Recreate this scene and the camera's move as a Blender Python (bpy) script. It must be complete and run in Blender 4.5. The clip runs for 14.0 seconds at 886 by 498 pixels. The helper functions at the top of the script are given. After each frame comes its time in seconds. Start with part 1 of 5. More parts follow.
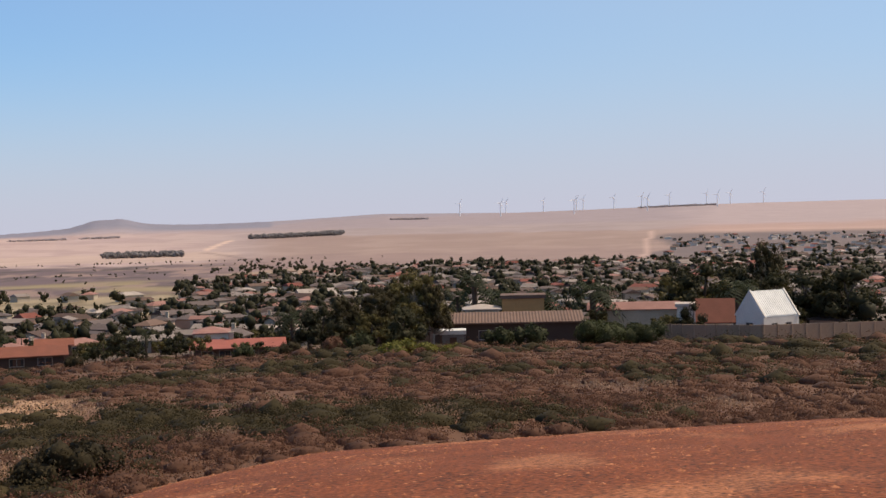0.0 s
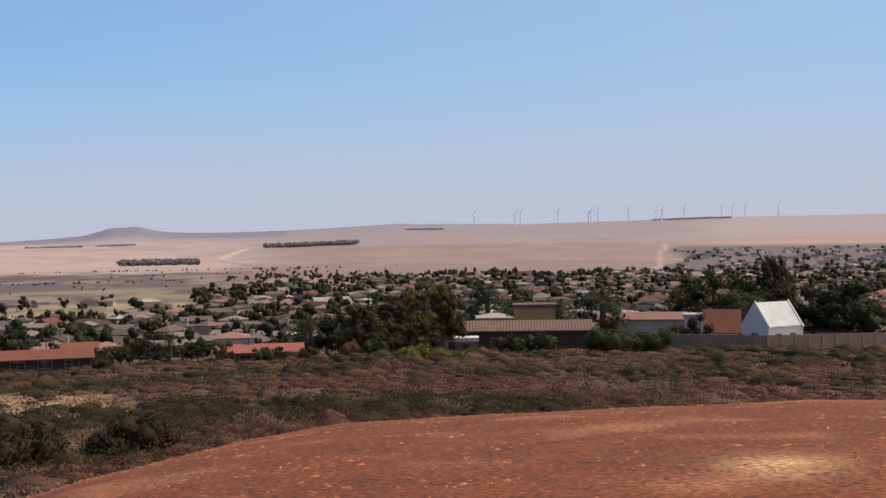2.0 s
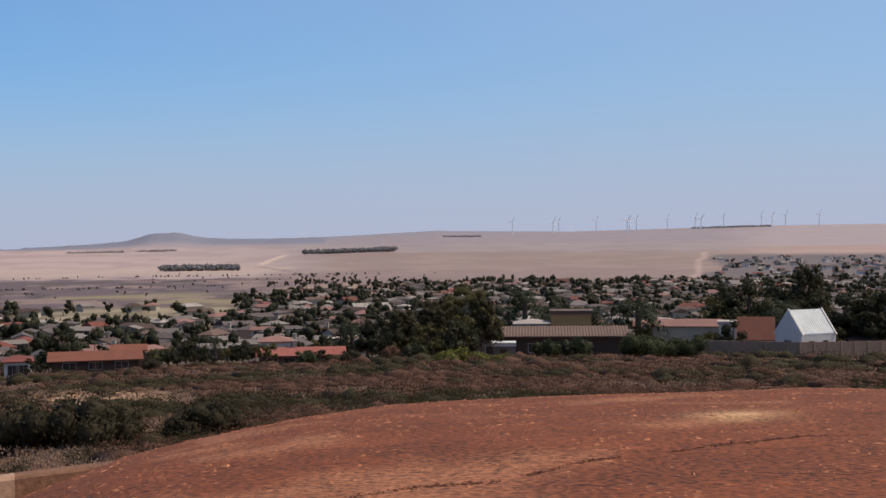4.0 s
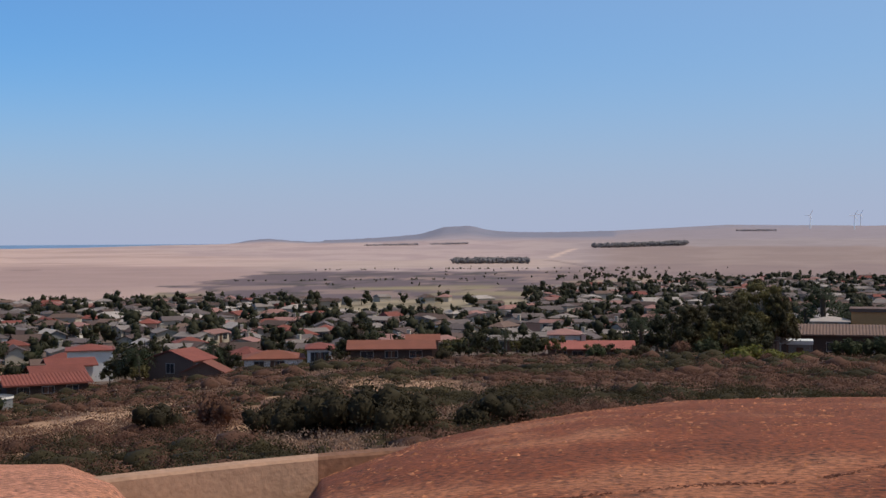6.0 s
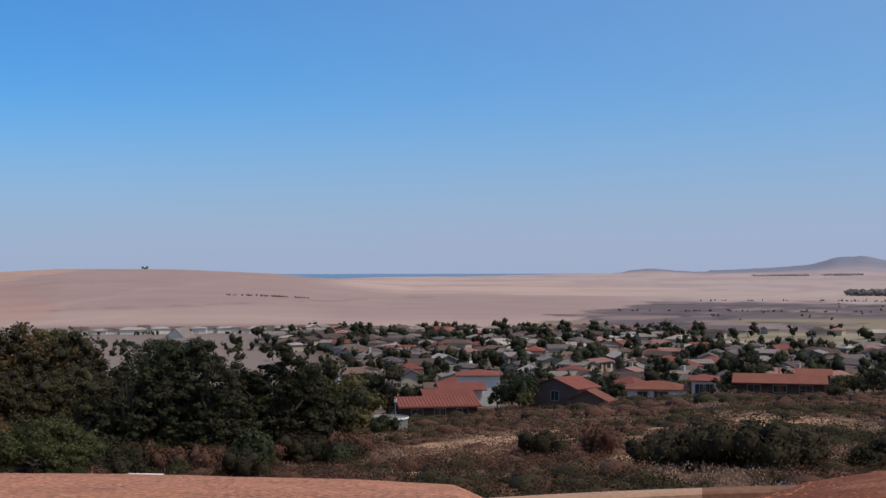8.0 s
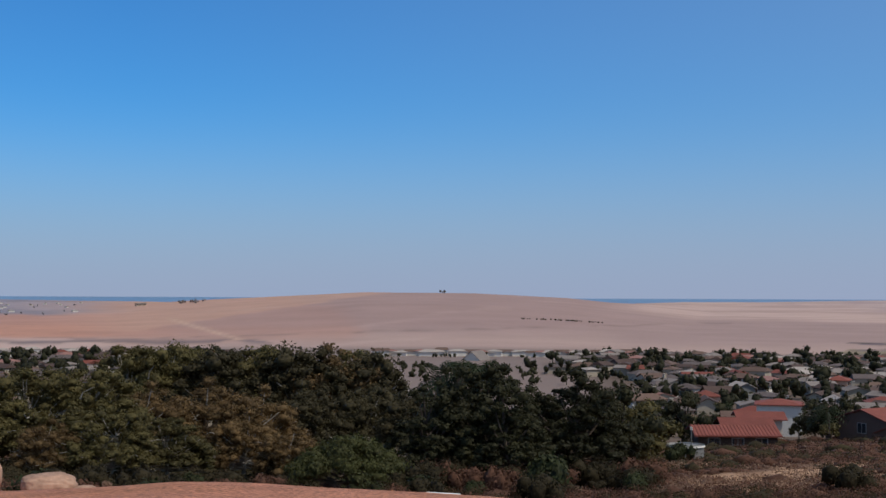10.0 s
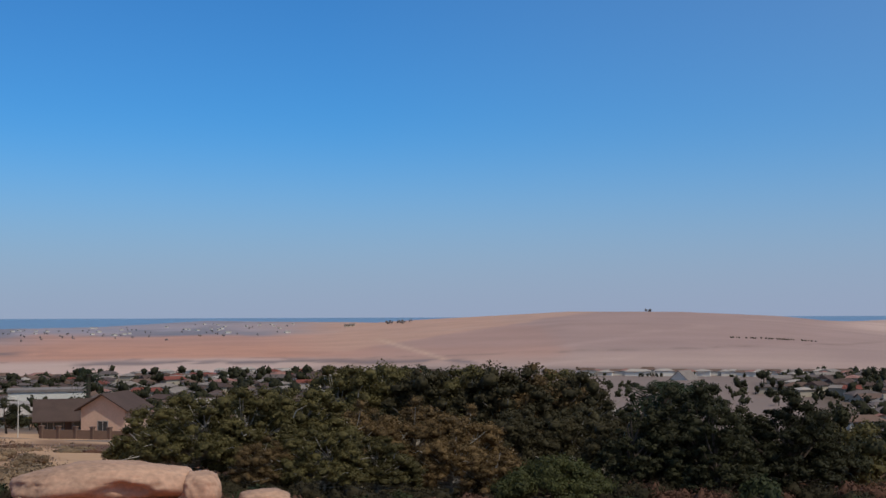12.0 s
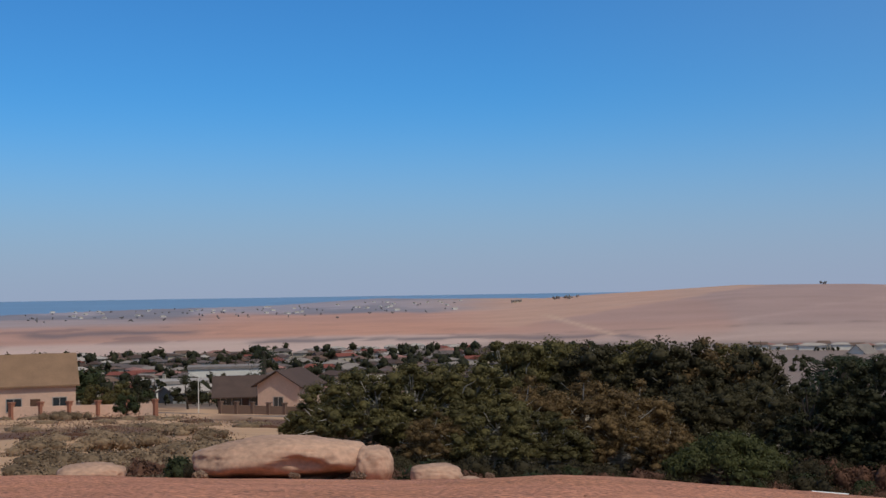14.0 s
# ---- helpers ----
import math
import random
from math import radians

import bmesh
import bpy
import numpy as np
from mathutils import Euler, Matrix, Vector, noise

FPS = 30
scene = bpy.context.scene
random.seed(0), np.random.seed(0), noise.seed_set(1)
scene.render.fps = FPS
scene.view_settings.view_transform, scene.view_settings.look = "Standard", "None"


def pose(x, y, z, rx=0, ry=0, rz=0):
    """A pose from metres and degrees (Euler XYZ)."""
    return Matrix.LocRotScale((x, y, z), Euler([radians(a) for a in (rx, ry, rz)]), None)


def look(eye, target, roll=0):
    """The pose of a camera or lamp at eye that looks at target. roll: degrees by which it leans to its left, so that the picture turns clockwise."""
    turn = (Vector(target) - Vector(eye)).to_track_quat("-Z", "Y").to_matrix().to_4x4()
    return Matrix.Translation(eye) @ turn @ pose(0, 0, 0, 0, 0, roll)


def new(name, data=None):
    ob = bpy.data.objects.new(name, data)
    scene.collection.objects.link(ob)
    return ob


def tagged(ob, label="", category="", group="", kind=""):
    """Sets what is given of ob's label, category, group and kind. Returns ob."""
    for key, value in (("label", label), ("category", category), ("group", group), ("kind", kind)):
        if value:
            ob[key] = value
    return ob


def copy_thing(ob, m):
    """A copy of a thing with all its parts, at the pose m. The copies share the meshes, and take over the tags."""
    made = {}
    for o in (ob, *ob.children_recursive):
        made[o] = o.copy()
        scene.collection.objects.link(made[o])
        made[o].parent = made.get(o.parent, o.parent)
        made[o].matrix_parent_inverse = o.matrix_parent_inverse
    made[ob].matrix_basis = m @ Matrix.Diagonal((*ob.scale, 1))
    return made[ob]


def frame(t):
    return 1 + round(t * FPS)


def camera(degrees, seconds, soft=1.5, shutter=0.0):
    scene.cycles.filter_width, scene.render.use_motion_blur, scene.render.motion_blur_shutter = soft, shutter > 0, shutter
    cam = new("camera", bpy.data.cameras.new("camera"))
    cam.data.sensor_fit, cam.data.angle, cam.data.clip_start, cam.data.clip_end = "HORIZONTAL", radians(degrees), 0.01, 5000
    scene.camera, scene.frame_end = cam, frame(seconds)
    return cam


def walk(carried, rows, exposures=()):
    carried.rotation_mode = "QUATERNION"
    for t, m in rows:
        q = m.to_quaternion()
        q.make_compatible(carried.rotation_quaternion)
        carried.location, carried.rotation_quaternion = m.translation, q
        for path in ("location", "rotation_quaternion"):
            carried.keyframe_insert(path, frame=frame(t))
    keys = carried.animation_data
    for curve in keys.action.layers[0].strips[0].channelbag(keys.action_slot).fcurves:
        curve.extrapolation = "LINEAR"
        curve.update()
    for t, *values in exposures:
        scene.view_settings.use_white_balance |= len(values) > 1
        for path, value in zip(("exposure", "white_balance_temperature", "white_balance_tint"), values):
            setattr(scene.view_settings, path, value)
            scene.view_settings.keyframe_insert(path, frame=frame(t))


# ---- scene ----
# The camera stands on a bare rock dome; EYE is its height over the sea.
EYE = 24.0
cam = camera(37.97, 14.0, soft=1.5)
# seconds, metres stepped forward along the first view, yaw, pitch, roll
ROWS = [
    (0.0, 9.4, -26.64, -1.2, -1.4), (0.5, 9.4, -26.79, -1.44, -1.35), (0.8, 9.3, -26.85, -1.3, -1.2),
    (1.0, 8.9, -26.95, -1.16, -0.98), (1.5, 6.4, -26.32, -0.35, -1.02), (2.0, 4.2, -26.0, -0.72, -0.89),
    (2.2, 3.4, -26.08, -0.81, -0.92), (3.2, 0.9, -25.7, -0.6, -0.75), (4.3, 0.0, -23.12, -0.37, -0.6),
    (4.5, 0.0, -21.98, -0.37, -0.62), (5.0, 0.0, -17.68, 0.04, -0.75), (5.5, 0.0, -14.32, 0.0, -0.77),
    (6.0, 0.0, -11.48, -0.56, -0.38), (6.5, 0.0, -7.27, 0.22, -0.32), (7.0, 0.0, -3.99, 0.11, -0.34),
    (7.5, 0.0, 0.39, 0.16, -0.34), (8.0, 0.0, 5.48, 0.83, -0.09), (8.5, 0.0, 8.87, 1.15, -0.05),
    (9.0, 0.0, 12.14, 1.18, 0.17), (9.2, 0.0, 13.72, 1.27, 0.3), (10.3, 0.0, 19.9, 2.2, 0.1), (11.3, 0.0, 24.66, 2.88, -0.2),
    (11.5, 0.0, 25.66, 2.78, -0.28), (12.0, 0.0, 27.56, 2.77, -0.21), (12.5, 0.0, 29.03, 2.7, -0.32),
    (13.0, 0.0, 31.86, 2.37, -1.12), (13.5, 0.0, 33.4, 2.04, -0.96), (14.0, 0.0, 34.96, 1.77, -0.9),
]
STEP = radians(-26.7)
walk(cam, [(t, pose(-math.sin(STEP) * d, math.cos(STEP) * d, EYE, 90 + pitch, -roll, yaw)) for t, d, yaw, pitch, roll in ROWS],
     exposures=[(0.0, 0.12, 8000, 14), (1.2, 0.1, 7900, 14), (2.2, 0.0, 7500, 13), (5.0, -0.2, 6900, 11), (7.5, -0.3, 6500, 9), (9.2, -0.43, 6380, 8), (11.5, -0.53, 6420, 7), (14.0, -0.53, 6470, 6)])

# ---- daylight ----
SUN_EL, SUN_AZ = 56.0, -103.0          # degrees up, degrees left of +y
world = bpy.data.worlds.new("sky")
scene.world = world
world.use_nodes = True
wn, wl = world.node_tree.nodes, world.node_tree.links
sky = wn.new("ShaderNodeTexSky")
sky.sky_type = "NISHITA"
sky.sun_disc = False
sky.sun_elevation, sky.sun_rotation = radians(SUN_EL), radians(-SUN_AZ)
sky.air_density, sky.dust_density, sky.ozone_density, sky.altitude = 1.0, 0.3, 3.0, 0
where, split, band, haze, tint = (wn.new("ShaderNode" + k) for k in ("TexCoord", "SeparateXYZ", "MapRange", "Mix", "VectorMath"))
band.interpolation_type = "SMOOTHERSTEP"
band.inputs["From Min"].default_value, band.inputs["From Max"].default_value = -0.03, 0.17
band.inputs["To Min"].default_value, band.inputs["To Max"].default_value = 0.9, 0.0
haze.data_type = "RGBA"
haze.inputs["B"].default_value = (5.65, 6.33, 8.95, 1)
tint.operation = "MULTIPLY"
wl.new(where.outputs["Generated"], split.inputs[0]), wl.new(split.outputs["Z"], band.inputs["Value"])
# deep blue low down, whiter high up
rise, deep = wn.new("ShaderNodeMapRange"), wn.new("ShaderNodeMix")
deep.data_type = "RGBA"
rise.inputs["From Min"].default_value, rise.inputs["From Max"].default_value = 0.25, 0.75
deep.inputs["A"].default_value, deep.inputs["B"].default_value = (0.47, 1.22, 1.97, 1), (0.95, 0.95, 1.0, 1)
wl.new(split.outputs["Z"], rise.inputs["Value"]), wl.new(rise.outputs[0], deep.inputs["Factor"])
wl.new(deep.outputs["Result"], tint.inputs[1])
wl.new(sky.outputs[0], tint.inputs[0])
# the haze brightens the sky on the sun's side
dot, side = wn.new("ShaderNodeVectorMath"), wn.new("ShaderNodeMapRange")
dot.operation = "DOT_PRODUCT"
dot.inputs[1].default_value = (-math.sin(radians(SUN_AZ)), math.cos(radians(SUN_AZ)), 0)
for k, v in (("From Min", -0.70), ("From Max", 0.40), ("To Min", 0.0), ("To Max", 0.62)):
    side.inputs[k].default_value = v
wl.new(where.outputs["Generated"], dot.inputs[0]), wl.new(dot.outputs["Value"], side.inputs["Value"])
glow = wn.new("ShaderNodeMix")
glow.data_type = "RGBA"
glow.inputs["B"].default_value = (5.0, 6.7, 9.0, 1)
wl.new(tint.outputs[0], glow.inputs["A"]), wl.new(side.outputs[0], glow.inputs["Factor"])
wl.new(glow.outputs["Result"], haze.inputs["A"])
wl.new(band.outputs[0], haze.inputs["Factor"])
wl.new(haze.outputs["Result"], wn["Background"].inputs[0])
wn["Background"].inputs[1].default_value = 0.083
sun = new("sun", bpy.data.lights.new("sun", "SUN"))
sun.data.energy, sun.data.angle, sun.data.color = 3.7, radians(0.53), (1.0, 0.93, 0.82)
az = radians(SUN_AZ)
sun.matrix_world = look((-math.sin(az) * 90, math.cos(az) * 90, 24 + 90 * math.tan(radians(SUN_EL))), (0, 0, 24))


# ---- materials ----
def lin(r, g, b):
    return tuple(((c / 255 + 0.055) / 1.055) ** 2.4 if c > 10 else c / 255 / 12.92 for c in (r, g, b))


def mat(name, color, rough=0.85, vary=0.25, scale=1.0, fine=8.0, bump=0.3, metal=0.0, per_object=0.0, attribute="", island=0.0, spec=0.3, depth=0.05, thin=0.0, broad=1.0):
    """A surface with broad stains, fine grain and relief; lengths in metres through scale (cycles a metre)."""
    m = bpy.data.materials.new(name)
    m.use_nodes = True
    nd, lk = m.node_tree.nodes, m.node_tree.links
    b = nd["Principled BSDF"]
    b.inputs["Roughness"].default_value, b.inputs["Metallic"].default_value = rough, metal
    b.inputs["Specular IOR Level"].default_value = spec
    geo = nd.new("ShaderNodeNewGeometry")
    tex = nd.new("ShaderNodeTexCoord")
    n1, n2 = nd.new("ShaderNodeTexNoise"), nd.new("ShaderNodeTexNoise")
    for n, s, d in ((n1, scale, 4), (n2, scale * fine, 5)):
        n.inputs["Scale"].default_value, n.inputs["Detail"].default_value = s, d
        lk.new(tex.outputs["Object"] if not attribute else geo.outputs["Position"], n.inputs["Vector"])
    add = nd.new("ShaderNodeMath")
    add.operation = "ADD"
    if broad != 1:
        less = nd.new("ShaderNodeMath")
        less.operation = "MULTIPLY_ADD"
        less.inputs[1].default_value, less.inputs[2].default_value = broad, (1 - broad) / 2
        lk.new(n1.outputs[0], less.inputs[0])
        lk.new(less.outputs[0], add.inputs[0])
    else:
        lk.new(n1.outputs[0], add.inputs[0])
    lk.new(n2.outputs[0], add.inputs[1])
    last = add
    for amount, source in ((per_object, "Random"), (island, "Random Per Island")):
        if amount:
            src = nd.new("ShaderNodeObjectInfo") if source == "Random" else geo
            mul, more = nd.new("ShaderNodeMath"), nd.new("ShaderNodeMath")
            mul.operation, more.operation = "MULTIPLY_ADD", "ADD"
            mul.inputs[1].default_value, mul.inputs[2].default_value = amount, -amount / 2
            lk.new(src.outputs[source], mul.inputs[0])
            lk.new(last.outputs[0], more.inputs[0]), lk.new(mul.outputs[0], more.inputs[1])
            last = more
    ramp = nd.new("ShaderNodeMapRange")
    ramp.inputs["From Min"].default_value, ramp.inputs["From Max"].default_value = 0.6, 1.4
    ramp.inputs["To Min"].default_value, ramp.inputs["To Max"].default_value = 1 - vary, 1 + vary
    ramp.clamp = False
    lk.new(last.outputs[0], ramp.inputs["Value"])
    mix = nd.new("ShaderNodeVectorMath")
    mix.operation = "SCALE"
    if attribute:
        at = nd.new("ShaderNodeAttribute")
        at.attribute_name = attribute
        lk.new(at.outputs["Vector"], mix.inputs[0])
    else:
        mix.inputs[0].default_value = color
    lk.new(ramp.outputs[0], mix.inputs["Scale"])
    lk.new(mix.outputs[0], b.inputs["Base Color"])
    if thin:
        tr, ms = nd.new("ShaderNodeBsdfTranslucent"), nd.new("ShaderNodeMixShader")
        ms.inputs[0].default_value = thin
        lk.new(mix.outputs[0], tr.inputs[0])
        lk.new(b.outputs[0], ms.inputs[1]), lk.new(tr.outputs[0], ms.inputs[2])
        lk.new(ms.outputs[0], nd["Material Output"].inputs[0])
    if bump:
        bp = nd.new("ShaderNodeBump")
        bp.inputs["Strength"].default_value, bp.inputs["Distance"].default_value = bump, depth
        lk.new(n2.outputs[0], bp.inputs["Height"])
        lk.new(bp.outputs[0], b.inputs["Normal"])
    return m


M_LAND = mat("land", (1, 1, 1), 0.95, 0.14, 0.02, 40.0, 0.2, attribute="cover")
M_ROCK = mat("red_rock", lin(178, 104, 72), 0.9, 1.5, 0.8, 18.0, 0.55, attribute="cover", depth=0.06, broad=0.25)
M_SEA = mat("sea", (0.16, 0.255, 0.39), 0.6, 0.1, 0.002, 60.0, 0.1, spec=0.3)


# ---- building helpers ----
def polar(a, r, z=0.0):
    """A place by degrees left of +y and metres from the eye; z over the sea."""
    return Vector((-math.sin(radians(a)) * r, math.cos(radians(a)) * r, z))


def mesh_of(name, verts, faces, material, smooth=False):
    me = bpy.data.meshes.new(name)
    me.from_pydata(verts, [], faces)
    if isinstance(material, (list, tuple)):
        for m in material:
            me.materials.append(m)
    else:
        me.materials.append(material)
    if smooth:
        me.shade_smooth()
    return me


def part(name, bm, material, parent, label=""):
    me = bpy.data.meshes.new(name)
    bm.to_mesh(me)
    bm.free()
    me.materials.append(material)
    ob = new(name, me)
    ob.parent = parent
    return tagged(ob, label)


# ---- ground: one sheet from the rock underfoot to the coast ----
AZ_K = [-180, -60, -40, -30, -22, -18, -13, -10, -6, -5, 1.5, 3, 5, 10, 20, 30, 37, 45, 53, 70, 180]
EL_K = [6.5, 6.3, 6.48, 6.9, 7.2, 7.7, 8.6, 9.3, 10.6, 12.4, 12.4, 10.4, 9.6, 9.27, 8.85, 8.25, 8.35, 8.1, 7.64, 7.3, 6.5]
AZ_G = [-180, -45, -20, -8, 5, 15, 28, 40, 52, 180]
SLOPE = [.04, .070, .073, .078, .095, .105, .100, .075, .064, .04]
AZ_F = [-60, -38, -30, -24, -19, -12, -8, 0, 6, 13, 17, 22, 28, 33, 38, 44, 60]
R_F = [450, 700, 1000, 1500, 2200, 3200, 4300]
# how many hundredths of a degree the land lies under the eye's level, by bearing (rows) and distance
EL_F = {-60: (285, 185, 130, 75, 30, -20, -55), -38: (285, 185, 130, 75, 30, -20, -48), -30: (285, 185, 130, 80, 40, -10, -32),
        -24: (290, 190, 130, 90, 45, -10, -42), -19: (290, 195, 135, 95, 55, 10, -20), -12: (290, 200, 140, 100, 62, 22, -5),
        -8: (290, 200, 145, 105, 62, 28, 8), 0: (290, 200, 150, 108, 62, 30, 36), 6: (290, 195, 145, 100, 60, 42, 60),
        13: (290, 170, 75, 25, 40, 60, 60), 17: (290, 160, 55, 6, 35, 60, 60), 22: (290, 160, 52, 2, 40, 60, 60),
        28: (290, 185, 95, 33, 55, 60, 60), 33: (290, 200, 125, 66, 46, 60, 60), 38: (290, 205, 135, 78, 37, 60, 60),
        44: (290, 200, 137, 88, 66, 65, 60), 60: (290, 200, 137, 98, 85, 70, 60)}


def bump2(x, y, s, seed=0.0):
    return noise.fractal(Vector((x * s, y * s, seed)), 1.0, 2.0, 4)


def blend_max(a, b, k):
    h = max(0.0, min(1.0, 0.5 + (a - b) / (2 * k)))
    return b + (a - b) * h + k * h * (1 - h)


TABLE = np.array([EL_F[a] for a in AZ_F], float)


def height(a, r):
    """Ground height over the sea."""
    t = math.tan(radians(float(np.interp(a, AZ_K, EL_K)))) / 2
    x, y = -math.sin(radians(a)) * r, math.cos(radians(a)) * r
    dome = -(1.7 + t * t / 1.7 * r * r)
    if 3 < r < 60:
        dome += 0.06 * bump2(x, y, 0.18) * min(1, (r - 3) / 8)
    g = float(np.interp(a, AZ_G, SLOPE))
    line = -(3.2 + g * r)
    if r > 25:
        line += 0.35 * bump2(x, y, 0.05, 3.0) * min(1, (r - 25) / 30)
    if r < 700:
        valley = -20.6 - 1.6 * min(1, r / 450)
        z = blend_max(blend_max(dome, line, 0.25), valley, 1.0)
    if r >= 450:
        cols = [float(np.interp(a, AZ_F, TABLE[:, j])) for j in range(len(R_F))]
        el = float(np.interp(math.log(r), np.log(R_F), cols)) / 100
        far = -r * math.tan(radians(el)) + min(1, (r - 450) / 800) * 1.6 * bump2(x, y, 0.0021, 7.0)
        if -19 < a < 0:               # the flat-topped hill and a low one beside it
            far += (18 * min(1.0, 1.5 * math.exp(-((a + 12.1) / 0.75) ** 2 / 2)) + 12 * math.exp(-((a + 12.3) / 1.9) ** 2 / 2) + 16 * math.exp(-((a + 3.6) / 0.9) ** 2 / 2) + 2.0 * noise.noise(Vector((a * 3, 0, 0)))) * max(0, min(1, (r - 3000) / 900))
        shore = float(np.interp(a, [-20, 8, 12, 30, 38, 44, 48, 60], [4400, 3300, 2300, 2600, 2500, 2080, 1950, 1300]))
        far = max(far, 0.7 - EYE) if r < shore else (max(far, -EYE - 2) if a < -6 else -EYE - 2)
        z = far if r >= 700 else z + (far - z) * (r - 450) / 250
    return z + EYE


def mixed(c, d, f):
    f = max(0.0, min(1.0, f))
    return tuple(p + (q - p) * f for p, q in zip(c, d))


def step(x, edge, soft):
    f = max(0.0, min(1.0, (x - edge) / soft + 0.5))
    return f * f * (3 - 2 * f)


# field colours are paled and blued a little to stand in for haze
STUBBLE, PLOUGH, BURNT, PALE = lin(175, 146, 135), lin(163, 135, 127), lin(104, 87, 88), lin(191, 161, 149)
SCRUB, TOWN, HAZY_TAN, CLAY = lin(98, 68, 50), lin(104, 87, 76), lin(165, 148, 148), lin(176, 134, 118)


def cover(a, r):
    """Colour of the land: rock, dry scrub soil, town ground, ploughed, burnt and stubble fields, with distance haze
    painted into the far land.
    """
    x, y = -math.sin(radians(a)) * r, math.cos(radians(a)) * r
    rock = mixed(lin(117, 61, 34), lin(173, 116, 90), step(a, 1.5, 2))
    rock = mixed(rock, lin(168, 112, 80), 0.5 * step(bump2(x, y, 0.35, 8.0), 0.35, 0.3))
    if r < 60:
        t = math.tan(radians(float(np.interp(a, AZ_K, EL_K)))) / 2
        over = (3.2 + float(np.interp(a, AZ_G, SLOPE)) * r) - (1.7 + t * t / 1.7 * r * r)
        sand = math.exp(-((a + 37.0) / 1.8) ** 2 - ((r - 16.6) / 0.8) ** 2)
        if over > 0 or r < 18:
            return mixed(rock, lin(206, 160, 116), 0.9 * sand)
    n, w = bump2(x, y, 0.004, 2.0), bump2(x, y, 0.0016, 6.0)
    if r < 200:
        dry = step(a, 40, 3) * step(bump2(x, y, 0.05, 5.0), -0.1, 0.5)
        dry = max(dry, 0.85 * step(a, -12, 3) * (1 - step(a, 8, 3)) * step(r, 48, 8) * (1 - step(r, 104, 10)) * step(bump2(x, y, 0.09, 14.0), 0.12 - 0.13 * step(a, -9, 2), 0.2))
        litter = step(a, 10, 2) * (1 - step(a, 40, 3)) * step(r, 54, 6)
        c = mixed(SCRUB, lin(58, 47, 36), litter)
        c = mixed(mixed(c, lin(184, 146, 114), dry), TOWN, step(r, 182, 14))
        return mixed(c, lin(88, 82, 80), step(a, 39.5, 1) * step(r, 133, 2) * (1 - step(r, 140, 2)))
    wa = a + 2.2 * w
    town_end = float(np.interp(a, [-40, -22, -15, 0, 60], [700, 660, 470, 455, 455]))
    # burnt valley between the town and the tan fields, with pale strips
    strips = step(noise.fractal(Vector((a * 0.3, r * 0.016, 1.0)), 1.0, 2.0, 4), 0.18, 0.12)
    thin = step(noise.fractal(Vector((a * 0.5, r * 0.05, 5.0)), 1.0, 2.0, 3), 0.3, 0.12)
    valley = mixed(mixed(BURNT, lin(142, 118, 109), 0.9 * strips), lin(78, 68, 62), 0.85 * thin)
    valley = mixed(valley, lin(140, 124, 96), step(bump2(x, y, 0.012, 4.0), 0.1, 0.3) * (1 - step(r, town_end + 130, 60)))
    valley = mixed(valley, PLOUGH, 0.5 * step(-a, 17, 5))
    c = mixed(TOWN, valley, step(r, town_end, 40))
    lawn = step(-a, 5.5, 1.5) * (1 - step(-a, 15.5, 1.5)) * step(r, 352 + 12 * w, 12) * (1 - step(r, 455, 25))
    c = mixed(c, mixed(lin(152, 136, 112), lin(124, 110, 88), step(bump2(x, y, 0.03, 4.0), 0.15, 0.2)), lawn)
    right = mixed(PALE, STUBBLE, step(r, 1000 + 150 * n, 300))
    right = mixed(right, PLOUGH, 0.7 * step(r, 1650 + 120 * w, 160))
    right = mixed(right, HAZY_TAN, step(r, 2100 + 200 * n, 400))
    c = mixed(c, right, step(r, float(np.interp(a, [-30, -20, -15, -5], [760, 850, 1020, 980])) + 50 * w, 70))
    if a > -10:                       # the wide ploughed flank and pale strips towards the coast
        flank = mixed(STUBBLE, PLOUGH, step(r, 620 + 90 * n, 120))
        flank = mixed(flank, mixed(PALE, STUBBLE, step(n, 0.1, 0.4)), step(r, 1050 + 12 * (a + 3) + 80 * w, 90) * (1 - step(a, 11, 4)))
        c = mixed(c, mixed(TOWN, flank, step(r, 480, 40)), step(a + 1.6 * noise.fractal(Vector((a * 0.25, r * 0.02, 2.0)), 1.0, 2.0, 4), 0.4 - 0.012 * (r - 560), 0.5))
    if a > 8:                         # the broad brown hill
        hill = mixed(mixed(STUBBLE, lin(168, 136, 118), step(n, 0.2, 0.3)), PLOUGH, step(r, 700 + 80 * n, 160))
        hill = mixed(hill, CLAY, 0.7 * step(wa, 23.5 + 0.003 * (r - 900), 1.5) * step(r, 600, 150))
        hill = mixed(hill, PALE, 0.5 * step(bump2(x, y * 0.3, 0.01, 3.0), 0.5, 0.2))
        hill = mixed(mixed(BURNT, lin(150, 130, 116), 0.5), hill, step(r, 520 + 30 * n, 60))
        c = mixed(c, hill, step(wa, 10.5, 2.5))
    if a > 29:                        # low coast beyond the town
        coast = mixed(PALE, CLAY, step(r, 640 + 60 * n, 90))
        coast = mixed(coast, BURNT, 0.45 * step(noise.fractal(Vector((a * 0.3, r * 0.01, 3.0)), 1.0, 2.0, 4), 0.2, 0.12) * step(r, 600, 60))
        coast = mixed(coast, mixed(lin(158, 139, 138), lin(126, 116, 121), step(n, 0.1, 0.3)), step(r, 950 + 150 * w, 250))
        c = mixed(c, mixed(TOWN, coast, step(r, 470, 40)), step(wa, 33, 4))
